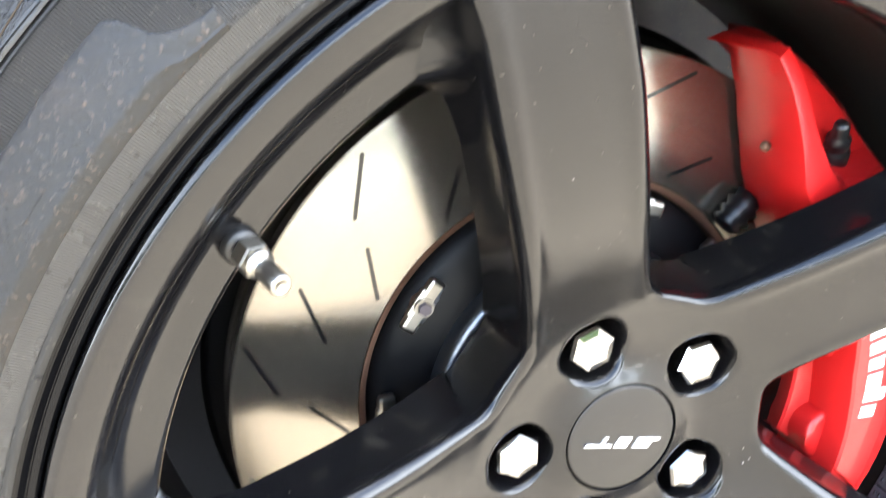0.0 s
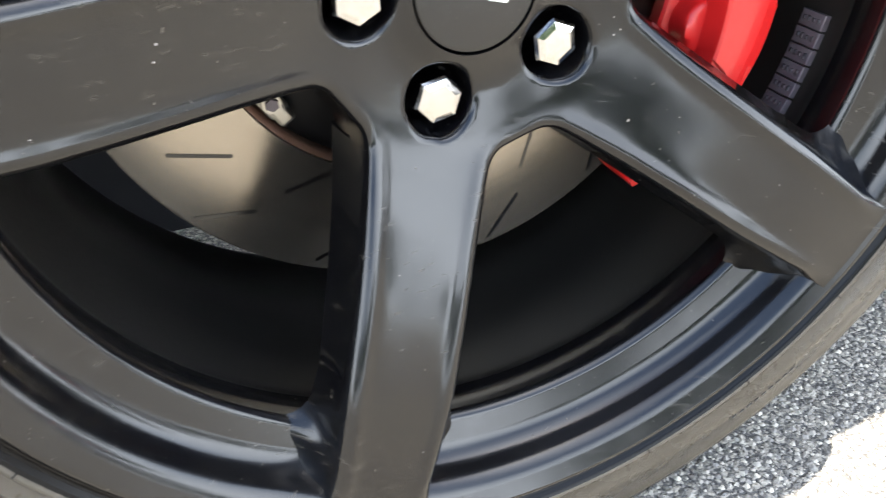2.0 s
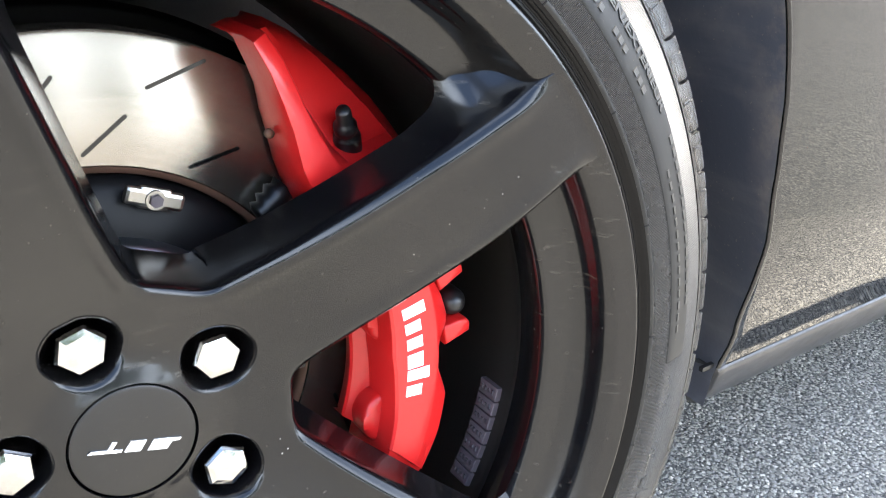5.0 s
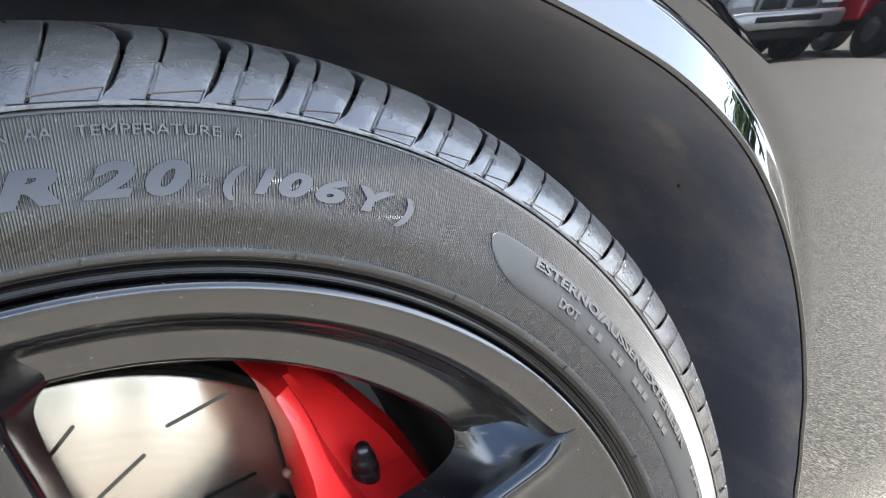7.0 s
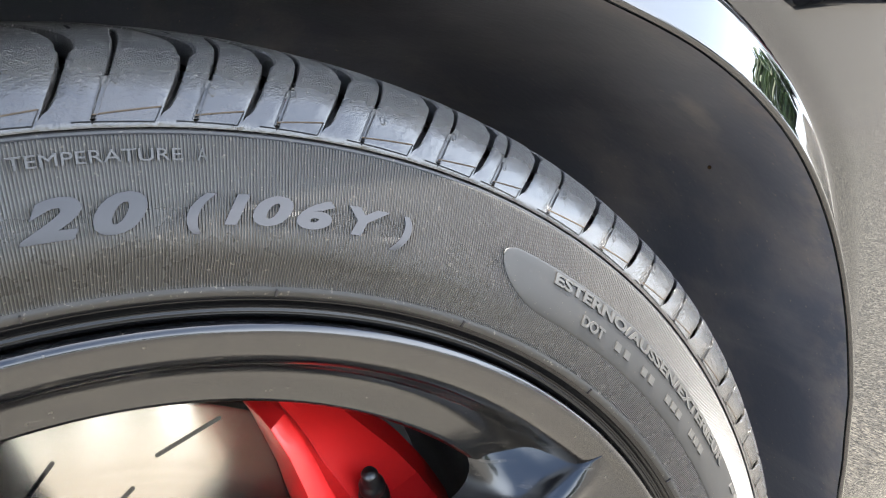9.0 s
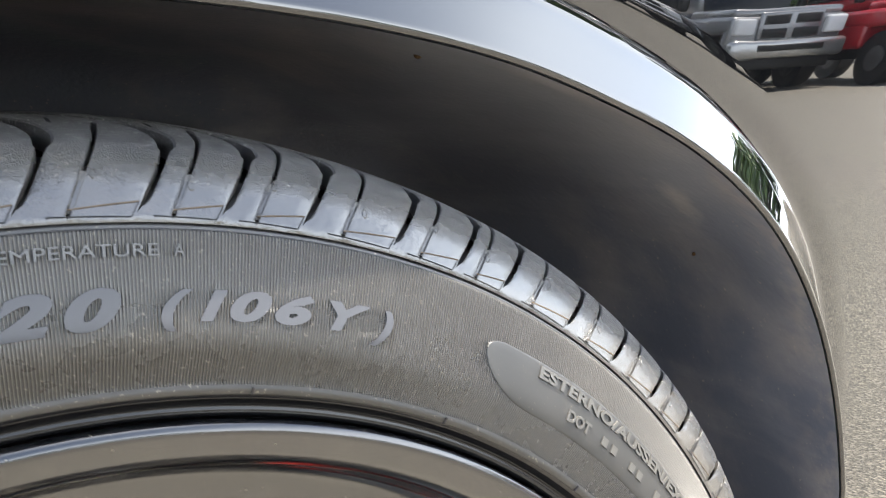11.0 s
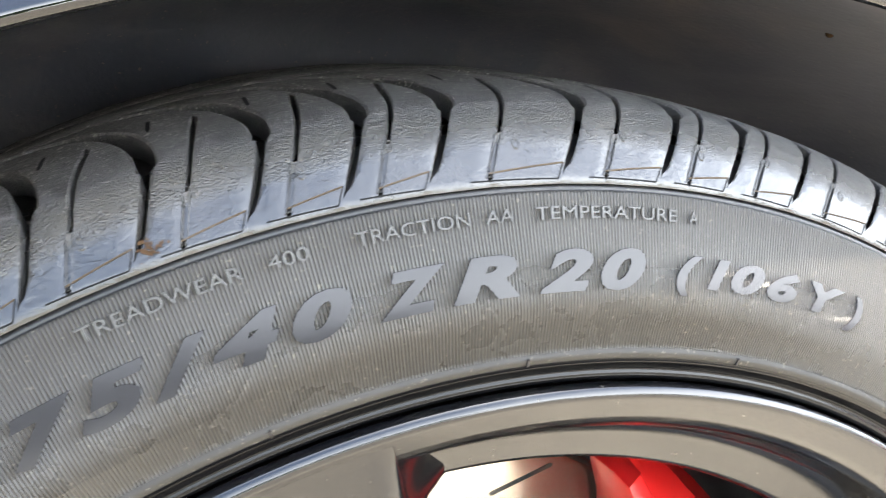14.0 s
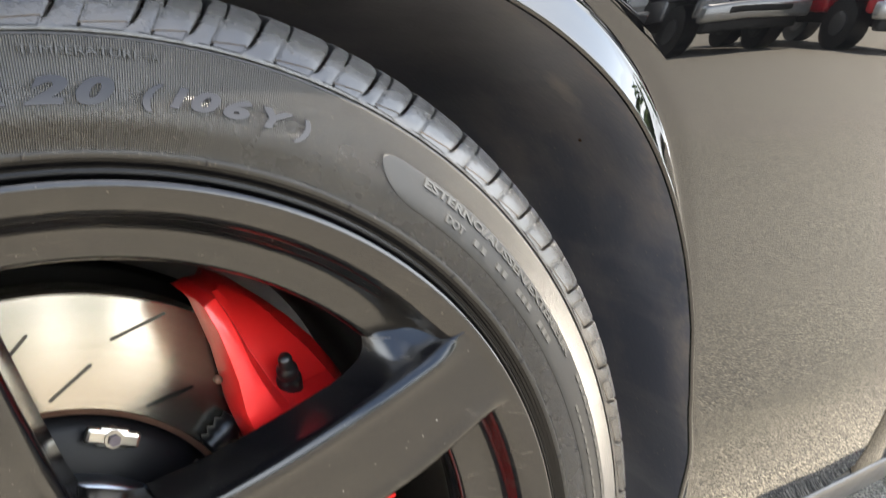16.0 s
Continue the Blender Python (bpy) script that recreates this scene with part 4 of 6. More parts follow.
def tread_blocks():
    ys = [0.0126, 0.0136, 0.0145, 0.0152, 0.0158, 0.0172, 0.0188, 0.0205, 0.0222, 0.0240, 0.0258, 0.0266, 0.0274, 0.0286, 0.0305, 0.033, 0.036, 0.040, 0.046, 0.053, 0.0590, 0.0625, 0.067, 0.072, 0.0786, 0.085, 0.0915, 0.098, 0.104]
    n = len(GROOVES)
    for i in range(n):
        a_hi = GROOVES[i]
        a_lo = GROOVES[(i + 1) % n] + (0 if i < n - 1 else -360)
        mid = a_hi + (a_lo - a_hi) * 0.47
        for first in (True, False):
            bm = bmesh.new()
            rows = []
            for y in ys:
                # the groove is an even slot over the shoulder and opens with a step where the running surface begins
                wide = float(np.interp(y, [0.0136, 0.0145, 0.0158, 0.0172, 0.0258, 0.0266, 0.0274, 0.036, 0.057, 0.085, 0.104], [0.0, 0.06, 0.15, 0.20, 0.22, 0.24, 0.40, 0.46, 0.52, 0.62, 0.70]))
                thin = float(np.interp(y, [0.0126, 0.0136, 0.0145, 0.030, 0.046, 0.059, 0.0625], [0.0, 0.10, 0.11, 0.11, 0.15, 0.13, 0.0]))
                t_edge, t_mid, t_low = a_hi + wide_groove(y), mid + narrow_cut(y), a_lo + wide_groove(y)
                top, bot = (t_edge - wide, t_mid + thin) if first else (t_mid - thin, t_low + wide)
                e0, e1 = (0.14 * (wide > 0.1), 0.08 * (thin > 0)) if first else (0.08 * (thin > 0), 0.14 * (wide > 0.1))
                R = crown_r(y)
                dep = float(np.interp(y, [0.0126, 0.016, 0.022, 0.0266, 0.0274, 0.04], [0.0010, 0.0030, 0.0048, 0.0056, 0.0074, 0.0078]))
                row = []
                for a, r in ((top, R - dep), (top, R - 0.0006 * (e0 > 0)), (top - e0, R), (top + (bot - top) * 0.33, R), (top + (bot - top) * 0.67, R), (bot + e1, R), (bot, R - 0.0006 * (e1 > 0)), (bot, R - dep)):
                    row.append((r * math.cos(radians(a)), y, r * math.sin(radians(a))))
                rows.append(row)
            vs = grid(bm, rows)
            bm.faces.new(vs[0])
            bm.faces.new(list(reversed(vs[-1])))
            flatten(bm)
            sharp(part("tread_block", bm, M_TREAD, tyre_ob), 32)
        # moulded wedge below the cut: dark lines round it, the upper one holds brown dirt
        foot, end = (a_lo + 0.02, 0.0128), (a_lo - 0.42, 0.0154)
        for lines, mark, look_of in (((((mid + 0.95, 0.0130), foot, 0.00012), (foot, end, 0.00026)), "wedge_mark", M_GROOVE), ((((mid - 0.05, 0.0141), end, 0.00012),), "dirt_line", M_SILT)):
            bm = bmesh.new()
            for (p0, y0), (p1, y1), wd in lines:
                for k in range(4):
                    q = []
                    for f, sgn in ((k / 4, -1), (k / 4, 1), ((k + 1) / 4, 1), ((k + 1) / 4, -1)):
                        a, y = p0 + (p1 - p0) * f, y0 + (y1 - y0) * f
                        if wd == 0.00026:
                            a += sgn * 0.03
                        else:
                            y += sgn * wd
                        q.append(bm.verts.new(on_tread(a, y, 0.00016)))
                    bm.faces.new(q)
            flatten(bm)
            part(mark, bm, look_of, tyre_ob, smooth=False)
        # tie bar that bridges the foot of the cut, framed by two fine ridges
        bm = bmesh.new()
        rows = []
        for k in range(7):
            y = 0.0134 + 0.0068 * k / 6
            a = mid + narrow_cut(y)
            deep = -0.0006 if 0 < k < 6 else 0.0002
            rows.append([on_tread(a + d, y, u) for d, u in ((-0.19, 0.0), (-0.165, 0.00028), (-0.13, 0.00028), (-0.11, deep), (0.11, deep), (0.13, 0.00028), (0.165, 0.00028), (0.19, 0.0))])
        grid(bm, rows)
        flatten(bm)
        part("tie_bar", bm, M_TREAD, tyre_ob, smooth=False)
        # short sipe further in
        bm = bmesh.new()
        rows = []
        for y in (0.0560, 0.0585, 0.064, 0.070, 0.0725):
            half = 0.11 if 0.057 < y < 0.072 else 0.05
            a = mid - 0.35 - (y - 0.056) * 10
            rows.append([on_tread(a + d * half, y, 0.0002) for d in (-1, 1)])
        grid(bm, rows)
        flatten(bm)
        part("tread_sipe", bm, M_GROOVE, tyre_ob, smooth=False)


tread_blocks()


def mould_marks():
    """Small rings left by the mould on the shoulder, a patch of rust-brown dirt and a short mark that cannot be read."""
    def at(a, y, up):
        r = crown_r(y) + up
        return (r * math.cos(radians(a)), y - up, r * math.sin(radians(a)))
    for i, a_hi in enumerate(GROOVES[:16]):
        a_lo = GROOVES[i + 1]
        for f, y in ((0.72, 0.0185 if i % 2 else 0.0200),):
            a = a_hi + (a_lo - a_hi) * f
            bm = bmesh.new()
            rows = []
            for k in range(16):
                t = 2 * math.pi * k / 16
                rows.append([at(a + q * math.cos(t) * 0.16, y + q * 0.0008 * math.sin(t), u) for q, u in ((0.8, 0.0), (0.9, 0.00022), (1.1, 0.00022), (1.2, 0.0))])
            grid(bm, rows, closed_u=True)
            part("mould_ring", bm, M_TREAD, tyre_ob)
    rnd = random.Random(3)
    bm = bmesh.new()
    for _ in range(34):
        ca, cy, size = 111.35 + rnd.gauss(0, 0.30), 0.0146 + rnd.gauss(0, 0.00065), rnd.uniform(0.00012, 0.00042)
        tilt = rnd.uniform(0, 6.28)
        ring = []
        for k in range(7):
            t, q = tilt + 2 * math.pi * k / 7, size * rnd.uniform(0.5, 1.2)
            ring.append(bm.verts.new(at(ca + math.degrees(q * 1.6 * math.cos(t) / 0.34), cy + q * math.sin(t), 0.0003)))
        bm.faces.new(ring)
    flatten(bm)
    part("dirt_patch", bm, M_SPOT, tyre_ob, "rust-brown dried dirt on the shoulder")


M_SPOT = plain("dried_mud", (0.036, 0.020, 0.010), 0.85, 0.0, 0.5, 900.0, 0.6, spec=0.1)
mould_marks()


def inner_ribs():
    """The circumferential ribs of the tread beyond the shoulder blocks."""
    for y0, y1 in ((0.110, 0.138), (0.146, 0.174), (0.182, 0.225)):
        prof = [(crown_r(y0) - 0.0075, y0), (crown_r(y0) - 0.001, y0), (crown_r(y0), y0 + 0.0012), (crown_r((y0 + y1) / 2), (y0 + y1) / 2), (crown_r(y1), y1 - 0.0012), (crown_r(y1) - 0.001, y1), (crown_r(y1) - 0.0075, y1)]
        bm = lathe(prof, 160)
        flatten(bm)
        part("tread_rib", bm, M_TREAD, tyre_ob)


inner_ribs()


def bent_text(text, size, r_base, a_start, a_end, name, label, lift=0.0006, shear=0.0, mat=None, bold=0.035, tilt=0.0):
    """Raised letters that run clockwise round the sidewall between two angles, with flat tops that keep to its curve."""
    cu = bpy.data.curves.new(name, "FONT")
    cu.body, cu.size, cu.extrude, cu.resolution_u = text, 1.0, 0.0, 4
    cu.shear, cu.offset = shear, bold
    tmp = bpy.data.objects.new(name, cu)
    scene.collection.objects.link(tmp)
    bpy.context.view_layer.update()
    me = bpy.data.meshes.new_from_object(tmp.evaluated_get(bpy.context.evaluated_depsgraph_get()))
    bpy.data.objects.remove(tmp)
    bm = bmesh.new()
    bm.from_mesh(me)
    bpy.data.meshes.remove(me)
    xs = [v.co.x for v in bm.verts]
    x0, x1 = min(xs), max(xs)
    cap = 0.70
    bmesh.ops.remove_doubles(bm, verts=bm.verts, dist=0.0001)
    long = [e for e in bm.edges if e.calc_length() > 0.12]
    bmesh.ops.subdivide_edges(bm, edges=long, cuts=2)
    bmesh.ops.triangulate(bm, faces=bm.faces[:])
    ext = bmesh.ops.extrude_face_region(bm, geom=bm.faces[:])
    top = {v for v in ext["geom"] if isinstance(v, bmesh.types.BMVert)}
    flat = {f for f in bm.faces if all(v in top for v in f.verts)}
    for v in bm.verts:
        a = radians(a_start + (a_end - a_start) * (v.co.x - x0) / (x1 - x0))
        r = r_base + v.co.y / cap * size
        up = 1 if v in top else 0
        y = side_y(r) + 0.0004 - (lift + 0.0004 - tilt * (r - r_base - size / 2)) * up
        v.co = (r * math.cos(a), y, r * math.sin(a))
    bm.faces.index_update()
    on_top = {f.index for f in flat}
    me = bpy.data.meshes.new(name)
    bm.to_mesh(me)
    bm.free()
    tops = set(on_top)
    normals = []
    for f in me.polygons:
        for li in f.loop_indices:
            co = me.vertices[me.loops[li].vertex_index].co
            if f.index in tops:
                r = math.hypot(co.x, co.z)
                slope = (side_y(r + 0.002) - side_y(r - 0.002)) / 0.004 + tilt
                n = Vector((slope * co.x / r, -1.0, slope * co.z / r)).normalized()
            else:
                n = f.normal
                if n.dot(Vector((co.x, 0, co.z))) == 0:
                    n = Vector((0, -1, 0))
            normals.append(n)
    me.shade_smooth()
    me.normals_split_custom_set(normals)
    me.materials.append(mat or M_LETTER)
    ob = new(name, me)
    ob.parent = tyre_ob
    tagged(ob, label)
    return ob


for _g, _a0, _a1 in (("2", 124.2, 120.7), ("7", 120.3, 116.7), ("5", 117.1, 113.4), ("/", 113.7, 110.5), ("4", 110.7, 107.1), ("0", 106.8, 103.6), ("Z", 102.5, 98.7), ("R", 98.6, 94.8), ("2", 93.7, 90.4), ("0", 90.0, 87.1)):
    bent_text(_g, 0.0104, 0.3058, _a0, _a1, "size_lettering", "large smooth raised tyre size lettering", 0.0005, shear=0.30, bold=0.05)
for _g, _a0, _a1 in (("(", 85.1, 83.3), ("1", 83.0, 81.4), ("0", 81.3, 78.8), ("6", 78.6, 76.1), ("Y", 75.2, 72.3), (")", 72.2, 70.6)):
    bent_text(_g, 0.0082, 0.3070, _a0, _a1, "load_lettering", "smooth raised load index lettering", 0.0005, shear=0.30, bold=0.05)
for _g, _a0, _a1 in (("TREADWEAR", 115.5, 108.1), ("400", 106.9, 105.0), ("TRACTION", 102.75, 97.0), ("AA", 96.2, 94.7), ("TEMPERATURE", 93.5, 85.1), ("A", 84.3, 83.75)):
    bent_text(_g, 0.0036, 0.3250, _a0, _a1, "grade_lettering", "small raised grade lettering", 0.0005, mat=M_SMALL, bold=0.0)
bent_text("ESTERNO/AUSSEN/EXTERIEUR", 0.0042, 0.3135, 57.8, 30.0, "side_lettering", "small raised lettering that marks the outer side", 0.0009, mat=M_SMALL)
bent_text("DOT", 0.0042, 0.3048, 54.0, 51.2, "code_lettering", "small raised lettering", 0.0009, mat=M_SMALL)


def arc_bar(name, r0, r1, a0, a1, label, lift=0.0006, slant=0.0, mat=None):
    bm = bmesh.new()
    n = max(1, int(abs(a1 - a0) / 1.0))
    rows = []
    for i in range(n + 1):
        a = a0 + (a1 - a0) * i / n
        row = []
        for r, l in ((r0, 0.0), (r0 + 0.0003, 1.0), (r1 - 0.0003, 1.0), (r1, 0.0)):
            t = radians(a + slant * (r - r0) / (r1 - r0))
            row.append((r * math.cos(t), side_y(r) + 0.0004 - (lift + 0.0004) * l, r * math.sin(t)))
        rows.append(row)
    vs = grid(bm, rows)
    bm.faces.new(vs[0])
    bm.faces.new(list(reversed(vs[-1])))
    return part(name, bm, mat or M_LETTER, tyre_ob, label, smooth=False)


# code marks that cannot be read, and the maker's large name further round, as plain bars
for _a in (49.6, 48.3, 45.6, 44.4, 41.4, 40.3, 39.2, 36.4, 35.3, 34.2):
    arc_bar("code_bar", 0.3048, 0.3088, _a, _a - 0.7, "small raised bar", 0.0009, mat=M_SMALL)
for _i in range(14):
    arc_bar("small_print_bar", 0.3145, 0.3175, 27.0 - 1.5 * _i, 26.0 - 1.5 * _i, "small raised bar", 0.0008, mat=M_SMALL)
    arc_bar("small_print_bar", 0.3055, 0.3080, 24.0 - 1.5 * _i, 23.1 - 1.5 * _i, "small raised bar", 0.0008, mat=M_SMALL)
for _a, _w in ((-12.3, 2.4), (-15.7, 1.3), (-17.7, 1.5), (-20.2, 1.6), (-22.8, 1.4), (-26.0, 1.2), (-28.6, 1.2), (-31.0, 1.2)):
    arc_bar("maker_bar", 0.3040, 0.3195, _a, _a - _w, "large raised bar on the sidewall", 0.0004, mat=M_SIDEWALL)
for _i in range(9):
    arc_bar("small_print_bar", 0.3050, 0.3085, -50.0 - 1.1 * _i, -50.7 - 1.1 * _i, "small raised bar", 0.0006, mat=M_SMALL)
for _i in range(24):
    _a = -11.5 + 15 * _i + 0.9
    arc_bar("mould_nub", 0.2832, 0.2862, _a, _a - 0.13, "small moulded rubber nub", 0.0009)


def plaque():
    """A smooth field without ribs, one round end, for the small print."""
    bm = bmesh.new()
    rows = []
    for i in range(81):
        a = 63.0 - 63.0 * (i / 80) ** 1.3
        q = max(0.0, 1.0 - (63.0 - a) / 5.5)
        lo = 0.2990 + 0.0175 * (1.0 - math.sqrt(1.0 - q * q))
        hi = 0.3190 - 0.0050 * (1.0 - math.sqrt(1.0 - max(0.0, 1.0 - (63.0 - a) / 1.6) ** 2))
        row = []
        for f, l in ((0.0, 0.0), (0.02, 0.8), (0.05, 1.0), (0.2, 1.0), (0.4, 1.0), (0.6, 1.0), (0.8, 1.0), (0.95, 1.0), (0.98, 0.8), (1.0, 0.0)):
            r = lo + (hi - lo) * f
            row.append((r * math.cos(radians(a)), side_y(r) + 0.0001 - 0.0004 * l, r * math.sin(radians(a))))
        rows.append(row)
    vs = grid(bm, rows)
    part("plaque", bm, M_PLAQUE, tyre_ob, "smooth glossy rubber field with small print")


def dark_field():
    """A smooth, wet-looking field on the other side of the tyre, its end hollowed by the ribbed field, with a fine raised line."""
    bm = bmesh.new()
    rows = []
    for i in range(91):
        a = 129.5 + 100.0 * (i / 90) ** 1.4
        hi = 0.3215 if a > 133.5 else 0.3215 - 0.0185 * math.sqrt(1.0 - ((a - 129.5) / 4.0) ** 2) ** 0.8
        lo = 0.2950
        hi = max(hi, lo + 0.0012)
        row = []
        for f, l in ((0.0, 0.0), (0.03, 0.8), (0.07, 1.0), (0.2, 1.0), (0.235, 1.9), (0.27, 1.0), (0.4, 1.0), (0.6, 1.0), (0.8, 1.0), (0.93, 1.0), (0.97, 0.8), (1.0, 0.0)):
            r = lo + (hi - lo) * f
            row.append((r * math.cos(radians(a)), side_y(r) + 0.0001 - 0.0004 * l, r * math.sin(radians(a))))
        rows.append(row)
    grid(bm, rows)
    part("dark_field", bm, M_FIELD, tyre_ob, "smooth glossy rubber field, wet-looking with dirt specks")
    for a, w in ((146.0, 5.0), (153.0, 4.0), (159.0, 5.0), (166.0, 4.0), (173.0, 5.0), (214.0, 3.0), (219.0, 3.0), (224.0, 3.0)):
        arc_bar("maker_bar", 0.3065, 0.3170, a, a - w * 0.6, "large smooth raised bar on the sidewall", 0.0007, slant=0.6, mat=M_FIELD)


def field_material():
    m, nt, b = nodes_of("dirty_glossy_rubber")
    film = ramp(nt, noise_at(nt, 30.0, 8.0, 0.7), 0.48, 0.72)
    speck = ramp(nt, noise_at(nt, 420.0, 5.0, 0.7), 0.58, 0.68)
    amount = calc(nt, "ADD", calc(nt, "MULTIPLY", film, 0.06), calc(nt, "MULTIPLY", speck, 0.26))
    nt.links.new(mixed(nt, amount, (0.004, 0.004, 0.004, 1), (0.20, 0.13, 0.085, 1)), b.inputs["Base Color"])
    nt.links.new(calc(nt, "MULTIPLY_ADD", amount, 0.4, 0.10), b.inputs["Roughness"])
    b.inputs["Specular IOR Level"].default_value = 0.4
    bump(nt, b, calc(nt, "ADD", noise_at(nt, 420.0, 6.0, 0.7), noise_at(nt, 60.0, 2.0)), 0.6, 0.0011)
    return m


M_FIELD = field_material()
dark_field()
M_PLAQUE = dusty_black("smooth_plaque_rubber", (0.012, 0.012, 0.012), 0.42, (0.14, 0.120, 0.09), 0.09, 0.22, smears=0.6)
plaque()

# ---- brake ----
brake_disc = thing("brake_disc", pose(0, 0, AXLE), "slotted bare steel brake disc with a black hat behind the spokes", "brake disc")


def disc():
    prof = [(0.1250, 0.150), (0.1250, 0.1405), (0.1258, 0.1392), (0.1925, 0.1392), (0.1945, 0.1402), (0.1945, 0.150), (0.1925, 0.1515), (0.1945, 0.1600), (0.1945, 0.170), (0.1250, 0.170), (0.1250, 0.150)]
    part("friction_ring", lathe(prof, 160), M_ROTOR, brake_disc, "bare turned steel friction ring with cut slots")
    sharp(brake_disc.children[-1])
    part("ring_edge", lathe([(0.1249, 0.1398), (0.1215, 0.1408), (0.1205, 0.1440), (0.1205, 0.160)], 128), M_RUST, brake_disc, "rusty inner edge of the ring")
    hat = smooth_profile([(0.0, 0.1155), (0.07, 0.1155), (0.0745, 0.1165), (0.0770, 0.121), (0.079, 0.128), (0.083, 0.1305), (0.095, 0.1325), (0.112, 0.138), (0.119, 0.1445), (0.1205, 0.152)], 3)
    part("hat", lathe(hat, 96), M_HAT, brake_disc, "black centre hat of the disc")
    part("hub_flange", lathe(smooth_profile([(0.0795, 0.1195), (0.0815, 0.1180), (0.0868, 0.1190), (0.0885, 0.1240), (0.0890, 0.1310)], 3), 96), M_HUB, brake_disc, "grey machined shoulder")
    # slots: cut grooves in staggered rows, all slanting the same way, the pattern six times round
    slot_rows = []
    for i in range(6):
        for base, r0, r1, lean in ((68.7, 0.1680, 0.1885, 8.3), (104.4, 0.1695, 0.1900, 8.4), (92.6, 0.1495, 0.1720, 8.7), (80.4, 0.1318, 0.1518, 8.3), (116.3, 0.1318, 0.1518, 8.0)):
            slot_rows.append((base + 60.0 * i, r0, r1, lean))
    for base, r0, r1, lean in slot_rows:
        bm = bmesh.new()
        p0 = Vector((r0 * math.cos(radians(base + lean)), 0, r0 * math.sin(radians(base + lean))))
        p1 = Vector((r1 * math.cos(radians(base)), 0, r1 * math.sin(radians(base))))
        d = (p1 - p0).normalized()
        nrm = Vector((-d.z, 0, d.x)) * 0.0011
        outline = []
        for k in range(7):
            t = math.pi * (k / 6 - 0.5)
            outline.append(p1 + d * 0.0011 * math.cos(t) + nrm * math.sin(t))
        for k in range(7):
            t = math.pi * (k / 6 + 0.5)
            outline.append(p0 + d * 0.0011 * math.cos(t) + nrm * math.sin(t))
        bm.faces.new([bm.verts.new((v.x, 0.13895, v.z)) for v in outline])
        part("slot", bm, M_POCKET, brake_disc, smooth=False)
    for i in range(10):
        a = radians(72.3 + 36 * i)
        m = Matrix(((math.cos(a), 0, -math.sin(a), 0.1120 * math.cos(a)), (0, 1, 0, 0.1300), (math.sin(a), 0, math.cos(a), 0.1120 * math.sin(a)), (0, 0, 0, 1)))
        bm = bmesh.new()
        box(bm, 0.0098, 0.0062, 0.0320, m, 0.0022)
        box(bm, 0.0122, 0.0050, 0.0180, m, 0.0018)
        bmesh.ops.create_cone(bm, cap_ends=True, segments=20, radius1=0.0058, radius2=0.0053, depth=0.0088, matrix=m @ pose(0, 0, 0, 90))
        bob = part("bobbin", bm, M_STEEL, brake_disc, "bright plated drive bobbin", smooth=False)
        bm = bmesh.new()
        rows = []
        for k in range(6):
            t = radians(60 * k)
            rows.append([m @ Vector((r * math.cos(t), y, r * math.sin(t))) for r, y in ((0.0, -0.0066), (0.0036, -0.0066), (0.0038, -0.0060), (0.0042, 0.0))])
        grid(bm, rows, closed_u=True)
        part("bolt", bm, M_WEIGHT, bob, "dark hexagon bolt head", smooth=False)


disc()

caliper = thing("brake_caliper", pose(0, 0, AXLE), "glossy red brake caliper with white lettering, clamped over the disc", "brake caliper")


def polar(r, a):
    return (r * math.cos(radians(a)), r * math.sin(radians(a)))


